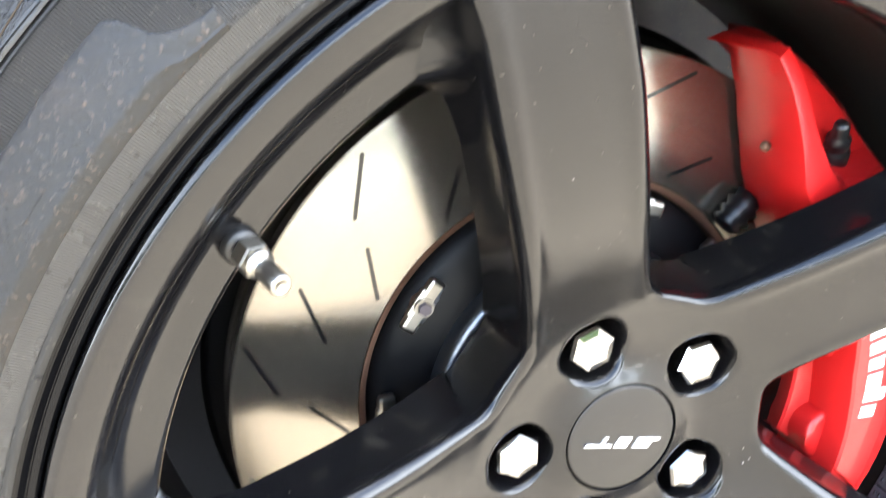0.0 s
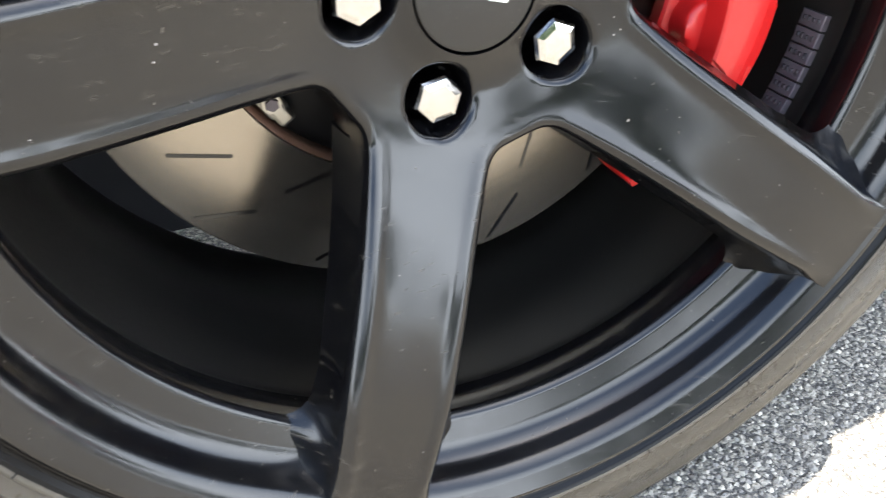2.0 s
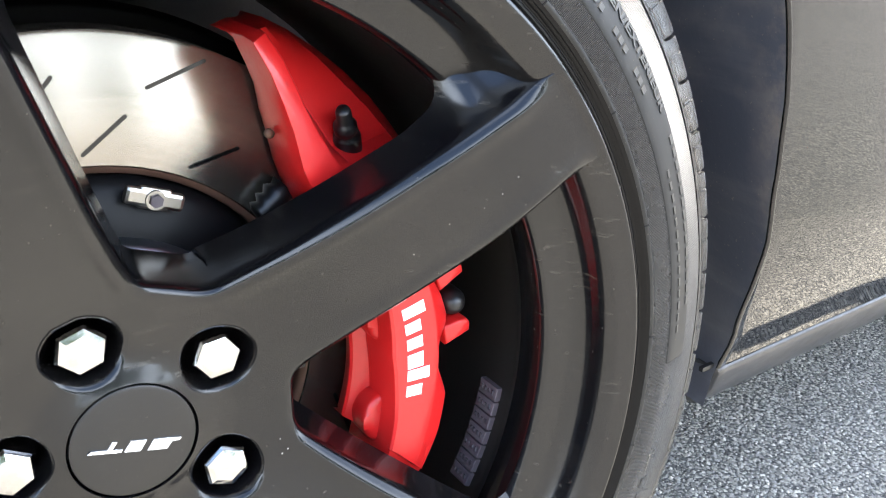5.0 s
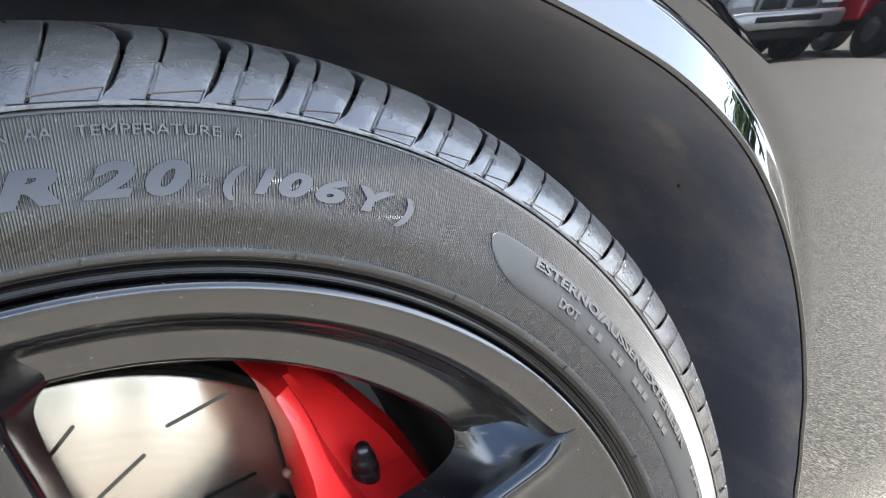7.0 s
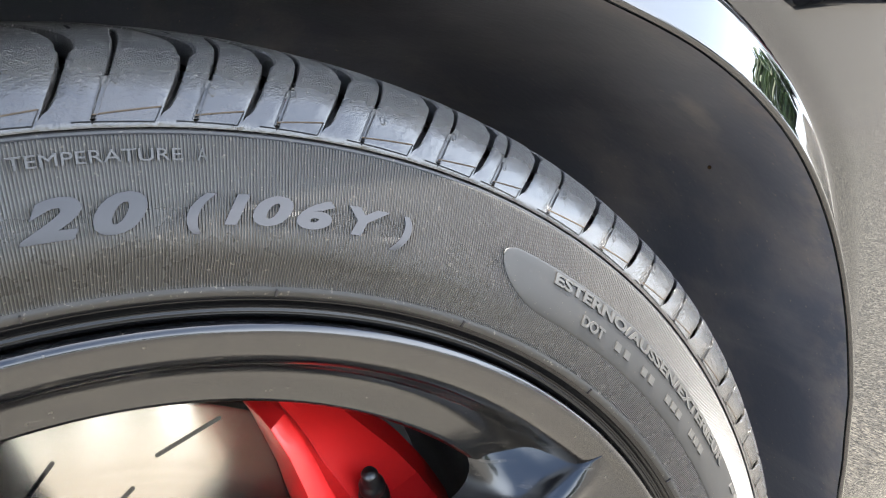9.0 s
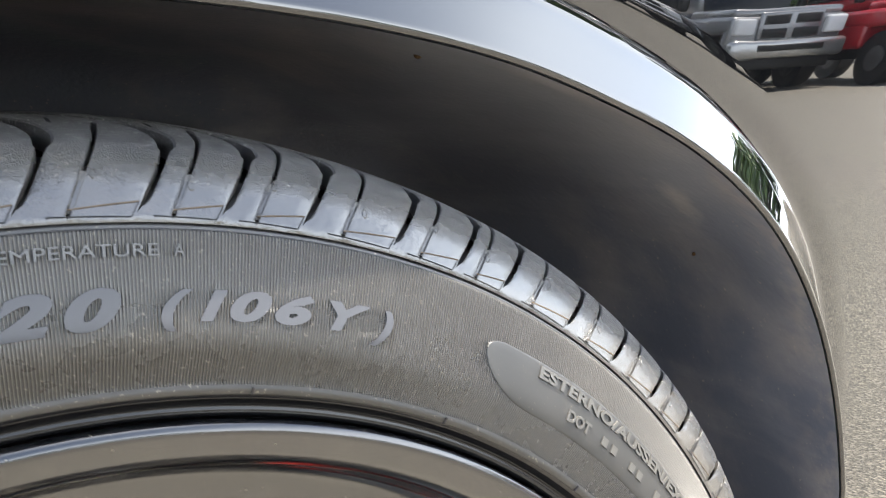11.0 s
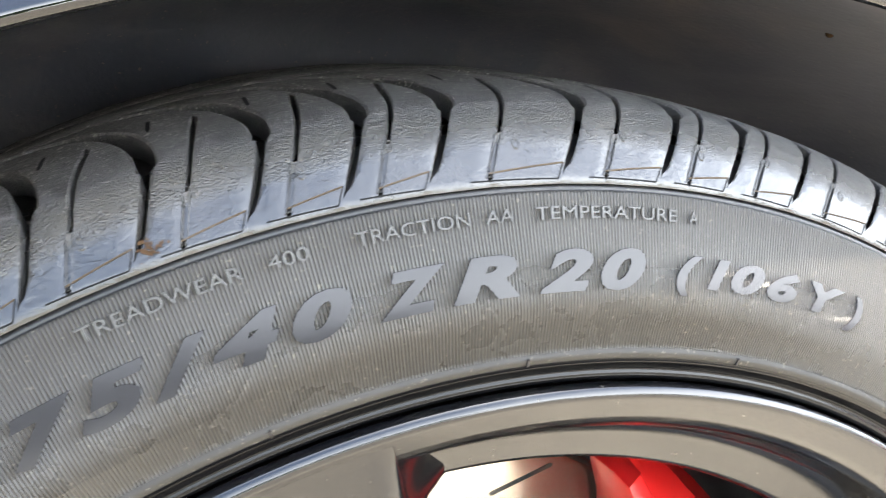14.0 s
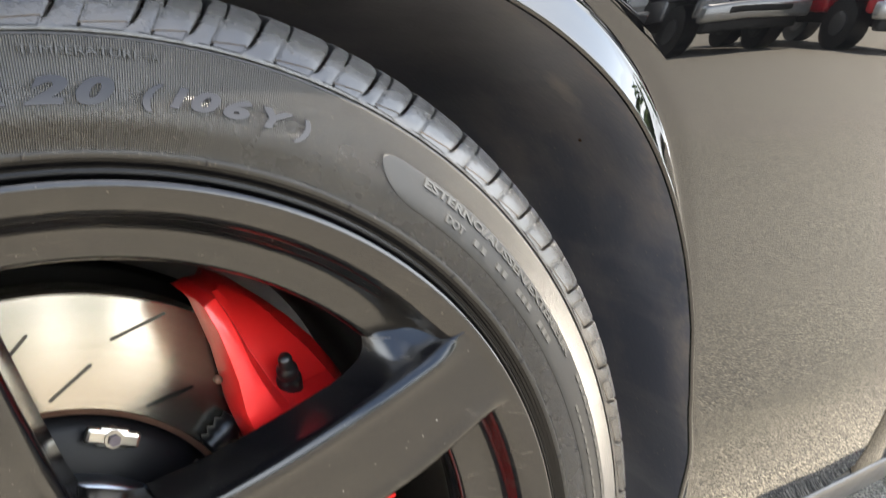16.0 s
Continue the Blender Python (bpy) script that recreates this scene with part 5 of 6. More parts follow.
def build_caliper():
    """Outboard half: a heavy face plate, a lower ledge with two lobes, bridge and pipe bosses."""
    def swept(name, angles, section, label=""):
        """A part that runs round the disc: section gives pairs of radius and depth for each angle."""
        bm = bmesh.new()
        rows = []
        for a in angles:
            lean = max(0.0, min(1.0, (-9.0 - a) / 10.0)) * 4.6
            rows.append([(r * math.cos(radians(a - lean * (r - 0.154) / 0.032)), y, r * math.sin(radians(a - lean * (r - 0.154) / 0.032))) for r, y in section(a)])
        rows.insert(0, [(x, y + (0.118 - y) * 0.12 if y < 0.1 else y, z - 0.0022) for x, y, z in rows[0]])
        rows.insert(0, [(x, max(y, 0.118), z - 0.0010) for x, y, z in rows[0]])
        vs = grid(bm, rows)
        bm.faces.new(vs[-1])
        sharp(part(name, bm, M_RED, caliper, label), 30)

    def inner_edge(a):
        return float(np.interp(a, [-20, -12, -4, 4, 16, 40], [0.1547, 0.1520, 0.1490, 0.1470, 0.1495, 0.1510]))

    def outer_edge(a):
        return float(np.interp(a, [-20, -13.5, -8, -4, -1.7, 3.1, 6, 8, 13, 17, 40], [0.1885, 0.1907, 0.1897, 0.1840, 0.1811, 0.1814, 0.1865, 0.1887, 0.1866, 0.1830, 0.1905]))
    turns = [-19.5 + 1.4 * k for k in range(43)]
    # face plate with a crease along its outer side
    swept("body", turns, lambda a: [(inner_edge(a) - 0.0020, 0.110), (inner_edge(a), 0.0735), (inner_edge(a) + 0.0006, 0.0717), (inner_edge(a) + 0.0022, 0.0705), (0.165, 0.0703), (0.1775, 0.0705), (0.1787, 0.0709), (outer_edge(a) - 0.001, 0.0748), (outer_edge(a), 0.0762), (outer_edge(a) + 0.0008, 0.0800), (outer_edge(a) + 0.001, 0.120)], "red painted caliper body")
    # ledge nearer the axle, set back, its edge cut away towards the disc
    swept("ledge", turns, lambda a: [(0.1400, 0.1180), (0.1362, 0.1070), (0.1360, 0.1050), (0.1374, 0.1034), (0.1400, 0.1026), (0.1560, 0.1000)], "lower ledge of the caliper")
    # lower end, drawn out behind the next spoke
    bm = bmesh.new()
    rows = []
    for k in range(13):
        f = k / 12
        a = -19.0 - 30.2 * f
        r0, r1, y = 0.1540 + 0.0130 * f, 0.1880 - 0.0130 * f * f, 0.0720 + 0.0095 * f
        rows.append([(r * math.cos(radians(a)), d, r * math.sin(radians(a))) for r, d in ((r0 - 0.001, 0.118), (r0, y + 0.003), (r0 + 0.0016, y), (r1 - 0.0016, y + 0.0006), (r1, y + 0.003), (r1 + 0.001, 0.118))])
    vs = grid(bm, rows)
    bm.faces.new(vs[-1])
    sharp(part("lower_end", bm, M_RED, caliper), 30)
    # round cylinder bosses between ledge and plate
    for a in (-15.0, 10.5, 34.0):
        cx, cz = polar(0.1562, a)
        o = [(cx + 0.0150 * math.cos(t), cz + 0.0172 * math.sin(t)) for t in [2 * math.pi * k / 32 for k in range(32)]]
        part("piston_lobe", solid(o, 0.0865, 0.12, 0.0045, 4), M_RED, caliper)
        sharp(caliper.children[-1], 50)
    # ribbed rubber boot beside the disc
    cx, cz = polar(0.1385, 43.5)
    ax = Vector((cx, 0, cz)).normalized()
    q = Matrix.Translation((cx, 0.131, cz)) @ ax.to_track_quat("Z", "Y").to_matrix().to_4x4()
    bm = bmesh.new()
    rows = []
    for k in range(24):
        t = 2 * math.pi * k / 24
        rows.append([q @ Vector((r * math.cos(t), r * math.sin(t), z)) for r, z in ((0.0, -0.013), (0.0060, -0.012), (0.0095, -0.009), (0.0070, -0.006), (0.0105, -0.003), (0.0075, 0.0), (0.0105, 0.004), (0.0075, 0.007), (0.0090, 0.011), (0.0, 0.012))])
    grid(bm, rows, closed_u=True)
    part("rubber_boot", bm, M_DARKRUBBER, caliper, "ribbed black rubber boot")
    # upper end: a flank that leans back to the disc, a ridge, and a front that rounds over to the bridge
    stations = [
        ((0.1405, 36.5, 0.122), (0.1510, 35.0, 0.0745), (0.1630, 34.0, 0.0745), (0.1850, 33.0, 0.0770), (0.2070, 32.0, 0.0900), (0.2165, 31.5, 0.116)),
        ((0.1425, 42.0, 0.122), (0.1535, 43.0, 0.0750), (0.1655, 41.0, 0.0755), (0.1860, 37.5, 0.0790), (0.2080, 35.0, 0.0940), (0.2175, 34.0, 0.119)),
        ((0.1485, 48.5, 0.122), (0.1565, 50.5, 0.0750), (0.1735, 47.5, 0.0765), (0.1890, 41.5, 0.0830), (0.2090, 37.5, 0.0990), (0.2185, 36.5, 0.121)),
        ((0.1535, 52.0, 0.122), (0.1605, 53.0, 0.0755), (0.1760, 50.0, 0.0780), (0.1905, 43.5, 0.1000), (0.2105, 40.0, 0.1070), (0.2190, 39.0, 0.122)),
        ((0.1640, 56.5, 0.122), (0.1665, 55.4, 0.0755), (0.1810, 54.0, 0.0785), (0.1945, 48.0, 0.1025), (0.2120, 45.0, 0.1100), (0.2200, 44.0, 0.123)),
        ((0.1730, 60.0, 0.122), (0.1745, 58.2, 0.0757), (0.1875, 57.6, 0.0790), (0.1990, 53.5, 0.1040), (0.2135, 51.0, 0.1120), (0.2205, 50.0, 0.124)),
        ((0.1840, 63.0, 0.123), (0.1845, 61.8, 0.0762), (0.1960, 60.8, 0.0805), (0.2055, 58.0, 0.1050), (0.2165, 56.0, 0.1145), (0.2210, 55.4, 0.125)),
        ((0.1950, 66.5, 0.124), (0.1960, 65.4, 0.0775), (0.2050, 64.0, 0.0820), (0.2110, 62.3, 0.1040), (0.2185, 60.8, 0.1160), (0.2215, 60.2, 0.126)),
        ((0.2050, 69.0, 0.125), (0.2065, 68.8, 0.0810), (0.2130, 67.2, 0.0850), (0.2160, 65.8, 0.1000), (0.2190, 64.6, 0.1150), (0.2212, 64.0, 0.127)),
        ((0.2062, 69.4, 0.127), (0.2082, 69.3, 0.0930), (0.2135, 67.9, 0.0960), (0.2160, 66.6, 0.1050), (0.2186, 65.4, 0.1170), (0.2206, 64.8, 0.128)),
        ((0.2064, 69.5, 0.142), (0.2084, 69.4, 0.1350), (0.2136, 68.0, 0.1350), (0.2160, 66.7, 0.1350), (0.2186, 65.5, 0.1350), (0.2206, 64.9, 0.142)),
    ]
    bm = bmesh.new()
    rows = []
    for st in stations:
        foot, ridge, arm, bowl, edge_, rear = [(*polar(r, a), y) for r, a, y in st]
        foot = tuple(p + (q - p) * 0.6 for p, q in zip(ridge, foot))
        # the arm's inner edge falls steeply into the hollow
        dip = tuple(p + (q - p) * f for p, q, f in zip(arm, bowl, (0.35, 0.35, 0.86)))
        back = (*polar(st[0][0] + 0.004, st[0][1] - 3.0), 0.136)
        half = tuple((p + q) / 2 for p, q in zip(foot, ridge))
        last = (rear[0], rear[1], 0.205 if len(rows) < 7 else 0.150)
        rows.append([(x, y, z) for x, z, y in (back, foot, half, ridge, arm, dip, bowl, edge_, rear, last)])
    vs = grid(bm, rows)
    bm.faces.new([v for v in vs[-1]])
    crisp = []
    for i in range(len(vs) - 1):
        for j in (3, 4):
            crisp.append(bm.edges.get((vs[i][j], vs[i + 1][j])))
    for j in range(4, 8):
        crisp.append(bm.edges.get((vs[2][j], vs[2][j + 1])))
    bmesh.ops.bevel(bm, geom=[e for e in crisp if e], offset=0.0009, segments=2, affect="EDGES", profile=0.5)
    part("upper_end", bm, M_RED, caliper, "worn red upper end of the caliper with a hollow front")
    sharp(caliper.children[-1], 24)
    # ears at the outer edge and the bolt between them
    for a in (15.5, 4.0):
        o = [polar(0.186, a + 2.2), polar(0.2015, a + 2.4), polar(0.2040, a + 1.4), polar(0.2035, a - 0.2), polar(0.186, a - 1.8)]
        part("ear", solid(o, 0.0745, 0.11, 0.0015, 2), M_RED, caliper)
        sharp(caliper.children[-1], 50)

    def stud(r, a, y, profile, name, mat, label, n=24):
        cx, cz = polar(r, a)
        bm = bmesh.new()
        rows = []
        for k in range(n):
            t = 2 * math.pi * k / n
            rows.append([(cx + rr * math.cos(t), y + yy, cz + rr * math.sin(t)) for rr, yy in profile])
        grid(bm, rows, closed_u=True)
        part(name, bm, mat, caliper, label)
    stud(0.1960, 9.6, 0.080, smooth_profile([(0.0, -0.0075), (0.004, -0.0065), (0.0075, -0.002), (0.0085, 0.004), (0.0085, 0.03)], 3), "bridge_bolt", M_DARKRUBBER, "dark domed bolt between the ears")
    # bleed nipple, leaning out and up from the hollow
    bx, bz = polar(0.1880, 45.2)
    base = Matrix.Translation((bx, 0.0985, bz)) @ Vector((-0.32, -0.45, 0.83)).to_track_quat("Z", "Y").to_matrix().to_4x4()
    bm = bmesh.new()
    rows = []
    for k in range(24):
        t = 2 * math.pi * k / 24
        rows.append([base @ Vector((1.25 * r * math.cos(t), 1.25 * r * math.sin(t), 1.2 * z)) for r, z in ((0.0062, -0.004), (0.0062, 0.005), (0.0056, 0.0065), (0.0046, 0.0075), (0.0052, 0.0085), (0.0052, 0.0125), (0.0042, 0.0140), (0.0035, 0.0150), (0.0034, 0.0205), (0.0028, 0.0220), (0.0, 0.0222))])
    grid(bm, rows, closed_u=True)
    part("bleed_cap", bm, M_DARKRUBBER, caliper, "black rubber cap on the bleed nipple")
    stud(0.1680, 58.5, 0.0985, [(0.0, -0.001), (0.0024, -0.001), (0.0026, 0.002)], "small_plug", M_RUST, "small rusty plug", 12)
    # the maker's name as plain white bars
    for i in range(6):
        a = 14.6 - 3.75 * i
        tall = 0.0150 if i in (0, 4) else 0.0105
        n0, n1 = 0.1570, 0.1570 + tall
        wd = 3.3 if i == 3 else 2.5
        o = [polar(n0, a), polar(n1, a + 0.2), polar(n1, a + 0.2 - wd), polar(n0, a - wd)]
        bm = solid(o, 0.0699, 0.0709)
        part("name_bar", bm, M_WHITE, caliper, "white lettering as a plain bar", smooth=False)


build_caliper()


def knuckle():
    """Dark parts behind the disc."""
    th = thing("suspension_upright", pose(0, 0, AXLE), "dark cast suspension upright and dust shield behind the brake disc", "suspension")
    part("dust_shield", lathe([(0.05, 0.185), (0.20, 0.19), (0.205, 0.195), (0.05, 0.20)], 96), M_HAT, th)
    bm = bmesh.new()
    box(bm, 0.12, 0.25, 0.10, pose(0, 0.33, 0), 0.02, 3)
    part("hub_carrier", bm, M_HAT, th)


knuckle()

# ---- car body ----
car = thing("car", CAR, "glossy black car: front fender, arch liner, door and side skirt", "car")


def lip_radius(a):
    """The arch's edge by angle about the axle."""
    return float(np.interp(a, LIP_A, LIP_R))


_lp = smooth_profile([(-11.9, 0.5030), (-8.2, 0.4950), (-5.5, 0.4820), (-1.6, 0.4710), (3.9, 0.4600), (7.0, 0.4525), (10.0, 0.4470), (15.0, 0.4462), (20.0, 0.4505), (26.0, 0.4565), (32.0, 0.4600), (37.0, 0.4600), (42.0, 0.4570), (47.0, 0.4505), (53.0, 0.4405), (60.0, 0.4275), (67.0, 0.4175), (75.0, 0.4075), (83.0, 0.4010), (92.0, 0.3980), (102.0, 0.3970), (112.0, 0.3990), (122.0, 0.404), (135.0, 0.413), (150.0, 0.425), (165.0, 0.432), (180.0, 0.43), (194.0, 0.44)], 6)
LIP_A, LIP_R = [p[0] for p in _lp], [p[1] for p in _lp]


def body_side(z, x=0.41):
    """How far the body's side lies behind the lip's plane at a height; the panel tucks in more towards the door."""
    twist = -0.175 * 0.2 * math.tanh((x - 0.41) / 0.2) * (z - 0.71) * float(np.interp(z, [0.40, 0.55, 0.85, 1.0], [0.0, 1.0, 1.0, 0.0]))
    return float(np.interp(z, SIDE_Z, SIDE_Y)) + twist


_sp = smooth_profile([(0.15, 0.085), (0.2525, 0.0635), (0.285, 0.0518), (0.31, 0.0438), (0.343, 0.0335), (0.387, 0.0238), (0.42, 0.0212), (0.50, 0.0186), (0.60, 0.0176), (0.66, 0.0141), (0.70, 0.0116), (0.75, 0.0084), (0.80, 0.0052), (0.90, 0.0002), (1.0, 0.010), (1.06, 0.06), (1.09, 0.12)], 6)
SIDE_Z, SIDE_Y = [p[0] for p in _sp], [p[1] for p in _sp]


def lip_y(a, z):
    """The lip's own place: in one plane above, following the body's tuck-in below."""
    return float(np.interp(z, [0.2525, 0.285, 0.31, 0.343, 0.387, 0.42, 0.45, 0.50], [0.0620, 0.0505, 0.0420, 0.0300, 0.0160, 0.0090, 0.0040, 0.0])) if a < 40 else 0.0


def fender():
    bm = bmesh.new()
    angs = [194 - i * 205.9 / 140 for i in range(141)]
    # distance out from the lip, share of the step back to the panel, and a slight hollow beyond it
    flare = [(-0.0022, None, 0.0028), (-0.0021, None, 0.0014), (-0.0012, None, 0.0003), (0.0, 0.0, 0.0), (0.0010, 0.02, 0.0), (0.0020, 0.06, 0.0), (0.0080, 0.31, 0.0), (0.0160, 0.64, 0.0), (0.0235, 0.95, 0.0), (0.0250, 1.0, 0.0003), (0.0264, 1.0, 0.0010), (0.0280, 1.0, 0.0013), (0.0320, 1.0, 0.0011), (0.0370, 1.0, 0.0007), (0.0420, 1.0, 0.0003), (0.047, 1.0, 0.0), (0.053, 1.0, 0.0), (0.060, 1.0, 0.0)]
    rows = []
    for a in angs:
        r0 = lip_radius(a)
        c, s = math.cos(radians(a)), math.sin(radians(a))
        row = []
        fade = float(np.interp(a, [-14, 0, 14, 24, 36, 194], [0.06, 0.12, 0.30, 0.62, 1.0, 1.0]))
        z0 = AXLE + r0 * s
        for d, g, dy in flare:
            r = r0 + d * ((0.35 + 0.65 * fade) if d > 0.0025 else 1.0)
            z = AXLE + r * s
            plane = lip_y(a, z0)
            if g is None:
                y = plane + dy
            else:
                y = plane + (body_side(min(z, 1.05), r * c) - plane) * g + dy * fade
            row.append((r * c, y, z))
        # out to the panel's borders
        last = row[-1]
        for f in (0.06, 0.14, 0.25, 0.4, 0.6, 0.8, 1.0):
            reach = []
            if c > 0.001:
                reach.append((0.828 - last[0]) / c)
            if c < -0.001:
                reach.append((-0.75 - last[0]) / c)
            if s > 0.001:
                reach.append((1.06 - last[2]) / s)
            if s < -0.001:
                reach.append((0.2535 - last[2]) / s)
            L = max(0.0, min(reach))
            x, z = last[0] + c * L * f, last[2] + s * L * f
            row.append((x, body_side(z, x), z))
        rows.append(row)
    grid(bm, rows)
    part("fender", bm, M_PAINT, car, "gloss black front fender with a flared arch edge")


fender()


def liner():
    bm = bmesh.new()
    rows = []
    for i in range(131):
        a = 200 - i * 216 / 130
        r0 = lip_radius(max(-11.9, min(194, a)))
        c, s = math.cos(radians(a)), math.sin(radians(a))
        row = []
        z0 = AXLE + r0 * s
        base = lip_y(a, z0)
        for k, (d, y) in enumerate(((-0.0021, 0.0026), (0.0, 0.012), (0.0035, 0.028), (0.010, 0.06), (0.014, 0.11), (0.016, 0.16), (0.014, 0.23), (0.010, 0.31), (0.0, 0.355), (-0.025, 0.39), (-0.09, 0.41), (-0.25, 0.415))):
            r = r0 + d + (0.002 * math.sin(a * 0.31 + k) if k > 2 else 0.0)
            row.append((r * c, base + y, AXLE + r * s))
        rows.append(row)
    grid(bm, rows)
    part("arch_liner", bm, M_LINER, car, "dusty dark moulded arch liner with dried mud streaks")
    # inner wall of the arch, its colour darkened to stand for shade
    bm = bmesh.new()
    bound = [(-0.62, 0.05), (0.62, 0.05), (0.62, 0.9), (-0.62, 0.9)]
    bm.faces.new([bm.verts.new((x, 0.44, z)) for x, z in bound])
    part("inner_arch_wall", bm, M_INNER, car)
    for a, y, s in ((64.5, 0.10, 0.0022), (20.0, 0.05, 0.0012), (36.0, 0.085, 0.0012), (28.0, 0.035, 0.0016)):
        r = lip_radius(a) + 0.012
        bm = bmesh.new()
        bmesh.ops.create_icosphere(bm, subdivisions=2, radius=s, matrix=pose(r * math.cos(radians(a)), y, AXLE + r * math.sin(radians(a))))
        part("mud_spot", bm, M_SPOT, car)


# a darker version of the liner: the arch's inner shade put into colour
M_INNER = plain("shaded_inner_panel", (0.022, 0.024, 0.030), 0.6, spec=0.2)
liner()


def lower_body():
    # round clip on the liner's lower corner
    bm = bmesh.new()
    rows = []
    for k in range(24):
        t = 2 * math.pi * k / 24
        rows.append([(0.476 + r * math.cos(t), y + 0.03, 0.262 + r * math.sin(t)) for r, y in ((0.0, 0.0655), (0.004, 0.0655), (0.005, 0.067), (0.008, 0.0675), (0.009, 0.071))])
    grid(bm, rows, closed_u=True)
    part("clip", bm, M_TRUCKBLACK, car, "round plastic clip")
    # door behind the fender
    bm = bmesh.new()
    zs = [0.2535, 0.27, 0.285, 0.30, 0.32, 0.34, 0.36, 0.39, 0.42, 0.46, 0.5, 0.6, 0.7, 0.8, 0.9, 1.0, 1.06, 1.09]
    rows = []
    for j, x in enumerate((0.8325, 0.8335, 0.836, 0.9, 1.2, 1.6, 1.9)):
        inset = (0.014, 0.002, 0.0, 0.0, 0.0, 0.0, 0.0)[j]
        rows.append([(x, body_side(z, x) + inset, z) for z in zs])
    grid(bm, rows)
    part("door", bm, M_PAINT, car, "gloss black front door")
    # side skirt
    bm = bmesh.new()
    prof = [(0.085, 0.2525), (0.0655, 0.2528), (0.0625, 0.2515), (0.0620, 0.2490), (0.0635, 0.2440), (0.078, 0.218), (0.0985, 0.190), (0.1060, 0.1825), (0.1120, 0.1815), (0.16, 0.185)]
    rows = []
    for j, x in enumerate((0.4910, 0.4925, 0.500, 0.6, 0.8, 1.0, 1.4, 1.9)):
        lift = (0.001, 0.0, 0, 0, 0, 0, 0, 0)[j]
        rows.append([(x + (y - 0.062) * 0.0 + (0.252 - z) * (0.586 if j < 3 else 0), y + lift, z) for y, z in prof])
    vs = grid(bm, rows)
    bm.faces.new(vs[0])
    part("side_skirt", bm, M_SKIRT, car, "dusty satin black side skirt below the door")
    # seam line between body and skirt
    bm = bmesh.new()
    box(bm, 1.45, 0.004, 0.004, pose(1.20, 0.0680, 0.2545))
    part("seam", bm, M_TRUCKBLACK, car, smooth=False)
    # rest of the body, out of sight, that shades the ground and the arch
    bm = bmesh.new()
    rows = []
    for x, top, cab in ((-0.76, 1.0, 0), (-0.6, 1.035, 0), (-0.3, 1.06, 0), (0.2, 1.09, 0), (0.7, 1.115, 0), (0.98, 1.13, 0), (1.08, 1.17, 0.35), (1.35, 1.31, 0.8), (1.65, 1.42, 1), (2.0, 1.455, 1), (2.4, 1.455, 1), (2.85, 1.42, 1), (3.2, 1.30, 0.8), (3.5, 1.17, 0.35), (3.62, 1.13, 0), (3.95, 1.09, 0), (4.06, 1.0, 0)):
        belt = min(1.057, top - 0.005)
        side = [(0.057, belt), (0.09, belt + (top - belt) * 0.12), (0.15 + 0.06 * cab, belt + (top - belt) * 0.5), (0.24 + 0.10 * cab, belt + (top - belt) * 0.85), (0.40 + 0.05 * cab, top - 0.008), (0.94, top + 0.012)]
        rows.append([(x, y, z) for y, z in side] + [(x, 1.88 - y, z) for y, z in reversed(side[:-1])])
    grid(bm, rows)
    part("upper_body", bm, M_PAINT, car, "gloss black bonnet, roof and boot")
    bm = bmesh.new()
    rows = []
    for k in range(25):
        y = 0.03 + 1.82 * k / 24
        bulge = max(0.0, 1.0 - abs((y - 0.94) / 0.92) ** 3.5)
        rows.append([(-0.755 - (0.02 + 0.24 * bulge) * f, y, z) for z, f in ((0.17, 0.75), (0.26, 0.95), (0.45, 1.0), (0.62, 1.0), (0.78, 0.9), (0.90, 0.62), (0.97, 0.3), (1.0, 0.02))])
    grid(bm, rows)
    part("front_end", bm, M_PAINT, car, "gloss black nose and front bumper")
    zs = [0.2535, 0.30, 0.36, 0.42, 0.5, 0.6, 0.7, 0.8, 0.9, 1.0, 1.057]
    bm = bmesh.new()
    grid(bm, [[(x, body_side(z, x) + d, z) for z in zs] for x, d in ((1.906, 0.012), (1.908, 0.0), (2.6, 0.0), (3.4, 0.0), (3.9, 0.02), (4.06, 0.12))])
    part("rear_quarter", bm, M_PAINT, car, "gloss black rear quarter panel")
    bm = bmesh.new()
    grid(bm, [[(x, 1.88 - body_side(z), z) for z in zs] for x in (-0.75, 0.5, 1.5, 2.5, 3.5, 4.06)])
    part("far_side", bm, M_PAINT, car, "gloss black far side of the body")
    bm = bmesh.new()
    grid(bm, [[(4.06, y, z) for z in (0.25, 0.6, 1.0)] for y in (0.08, 0.94, 1.80)])
    part("tail", bm, M_PAINT, car)
    bm = bmesh.new()
    box(bm, 3.4, 1.66, 0.06, pose(2.34, 0.94, 0.21), 0.02, 2)
    part("underbody", bm, M_TRUCKBLACK, car)
    bm = bmesh.new()
    box(bm, 0.06, 1.2, 0.7, pose(0.62, 0.95, 0.62), 0.01, 2)
    part("bulkhead", bm, M_LINER, car)


lower_body()


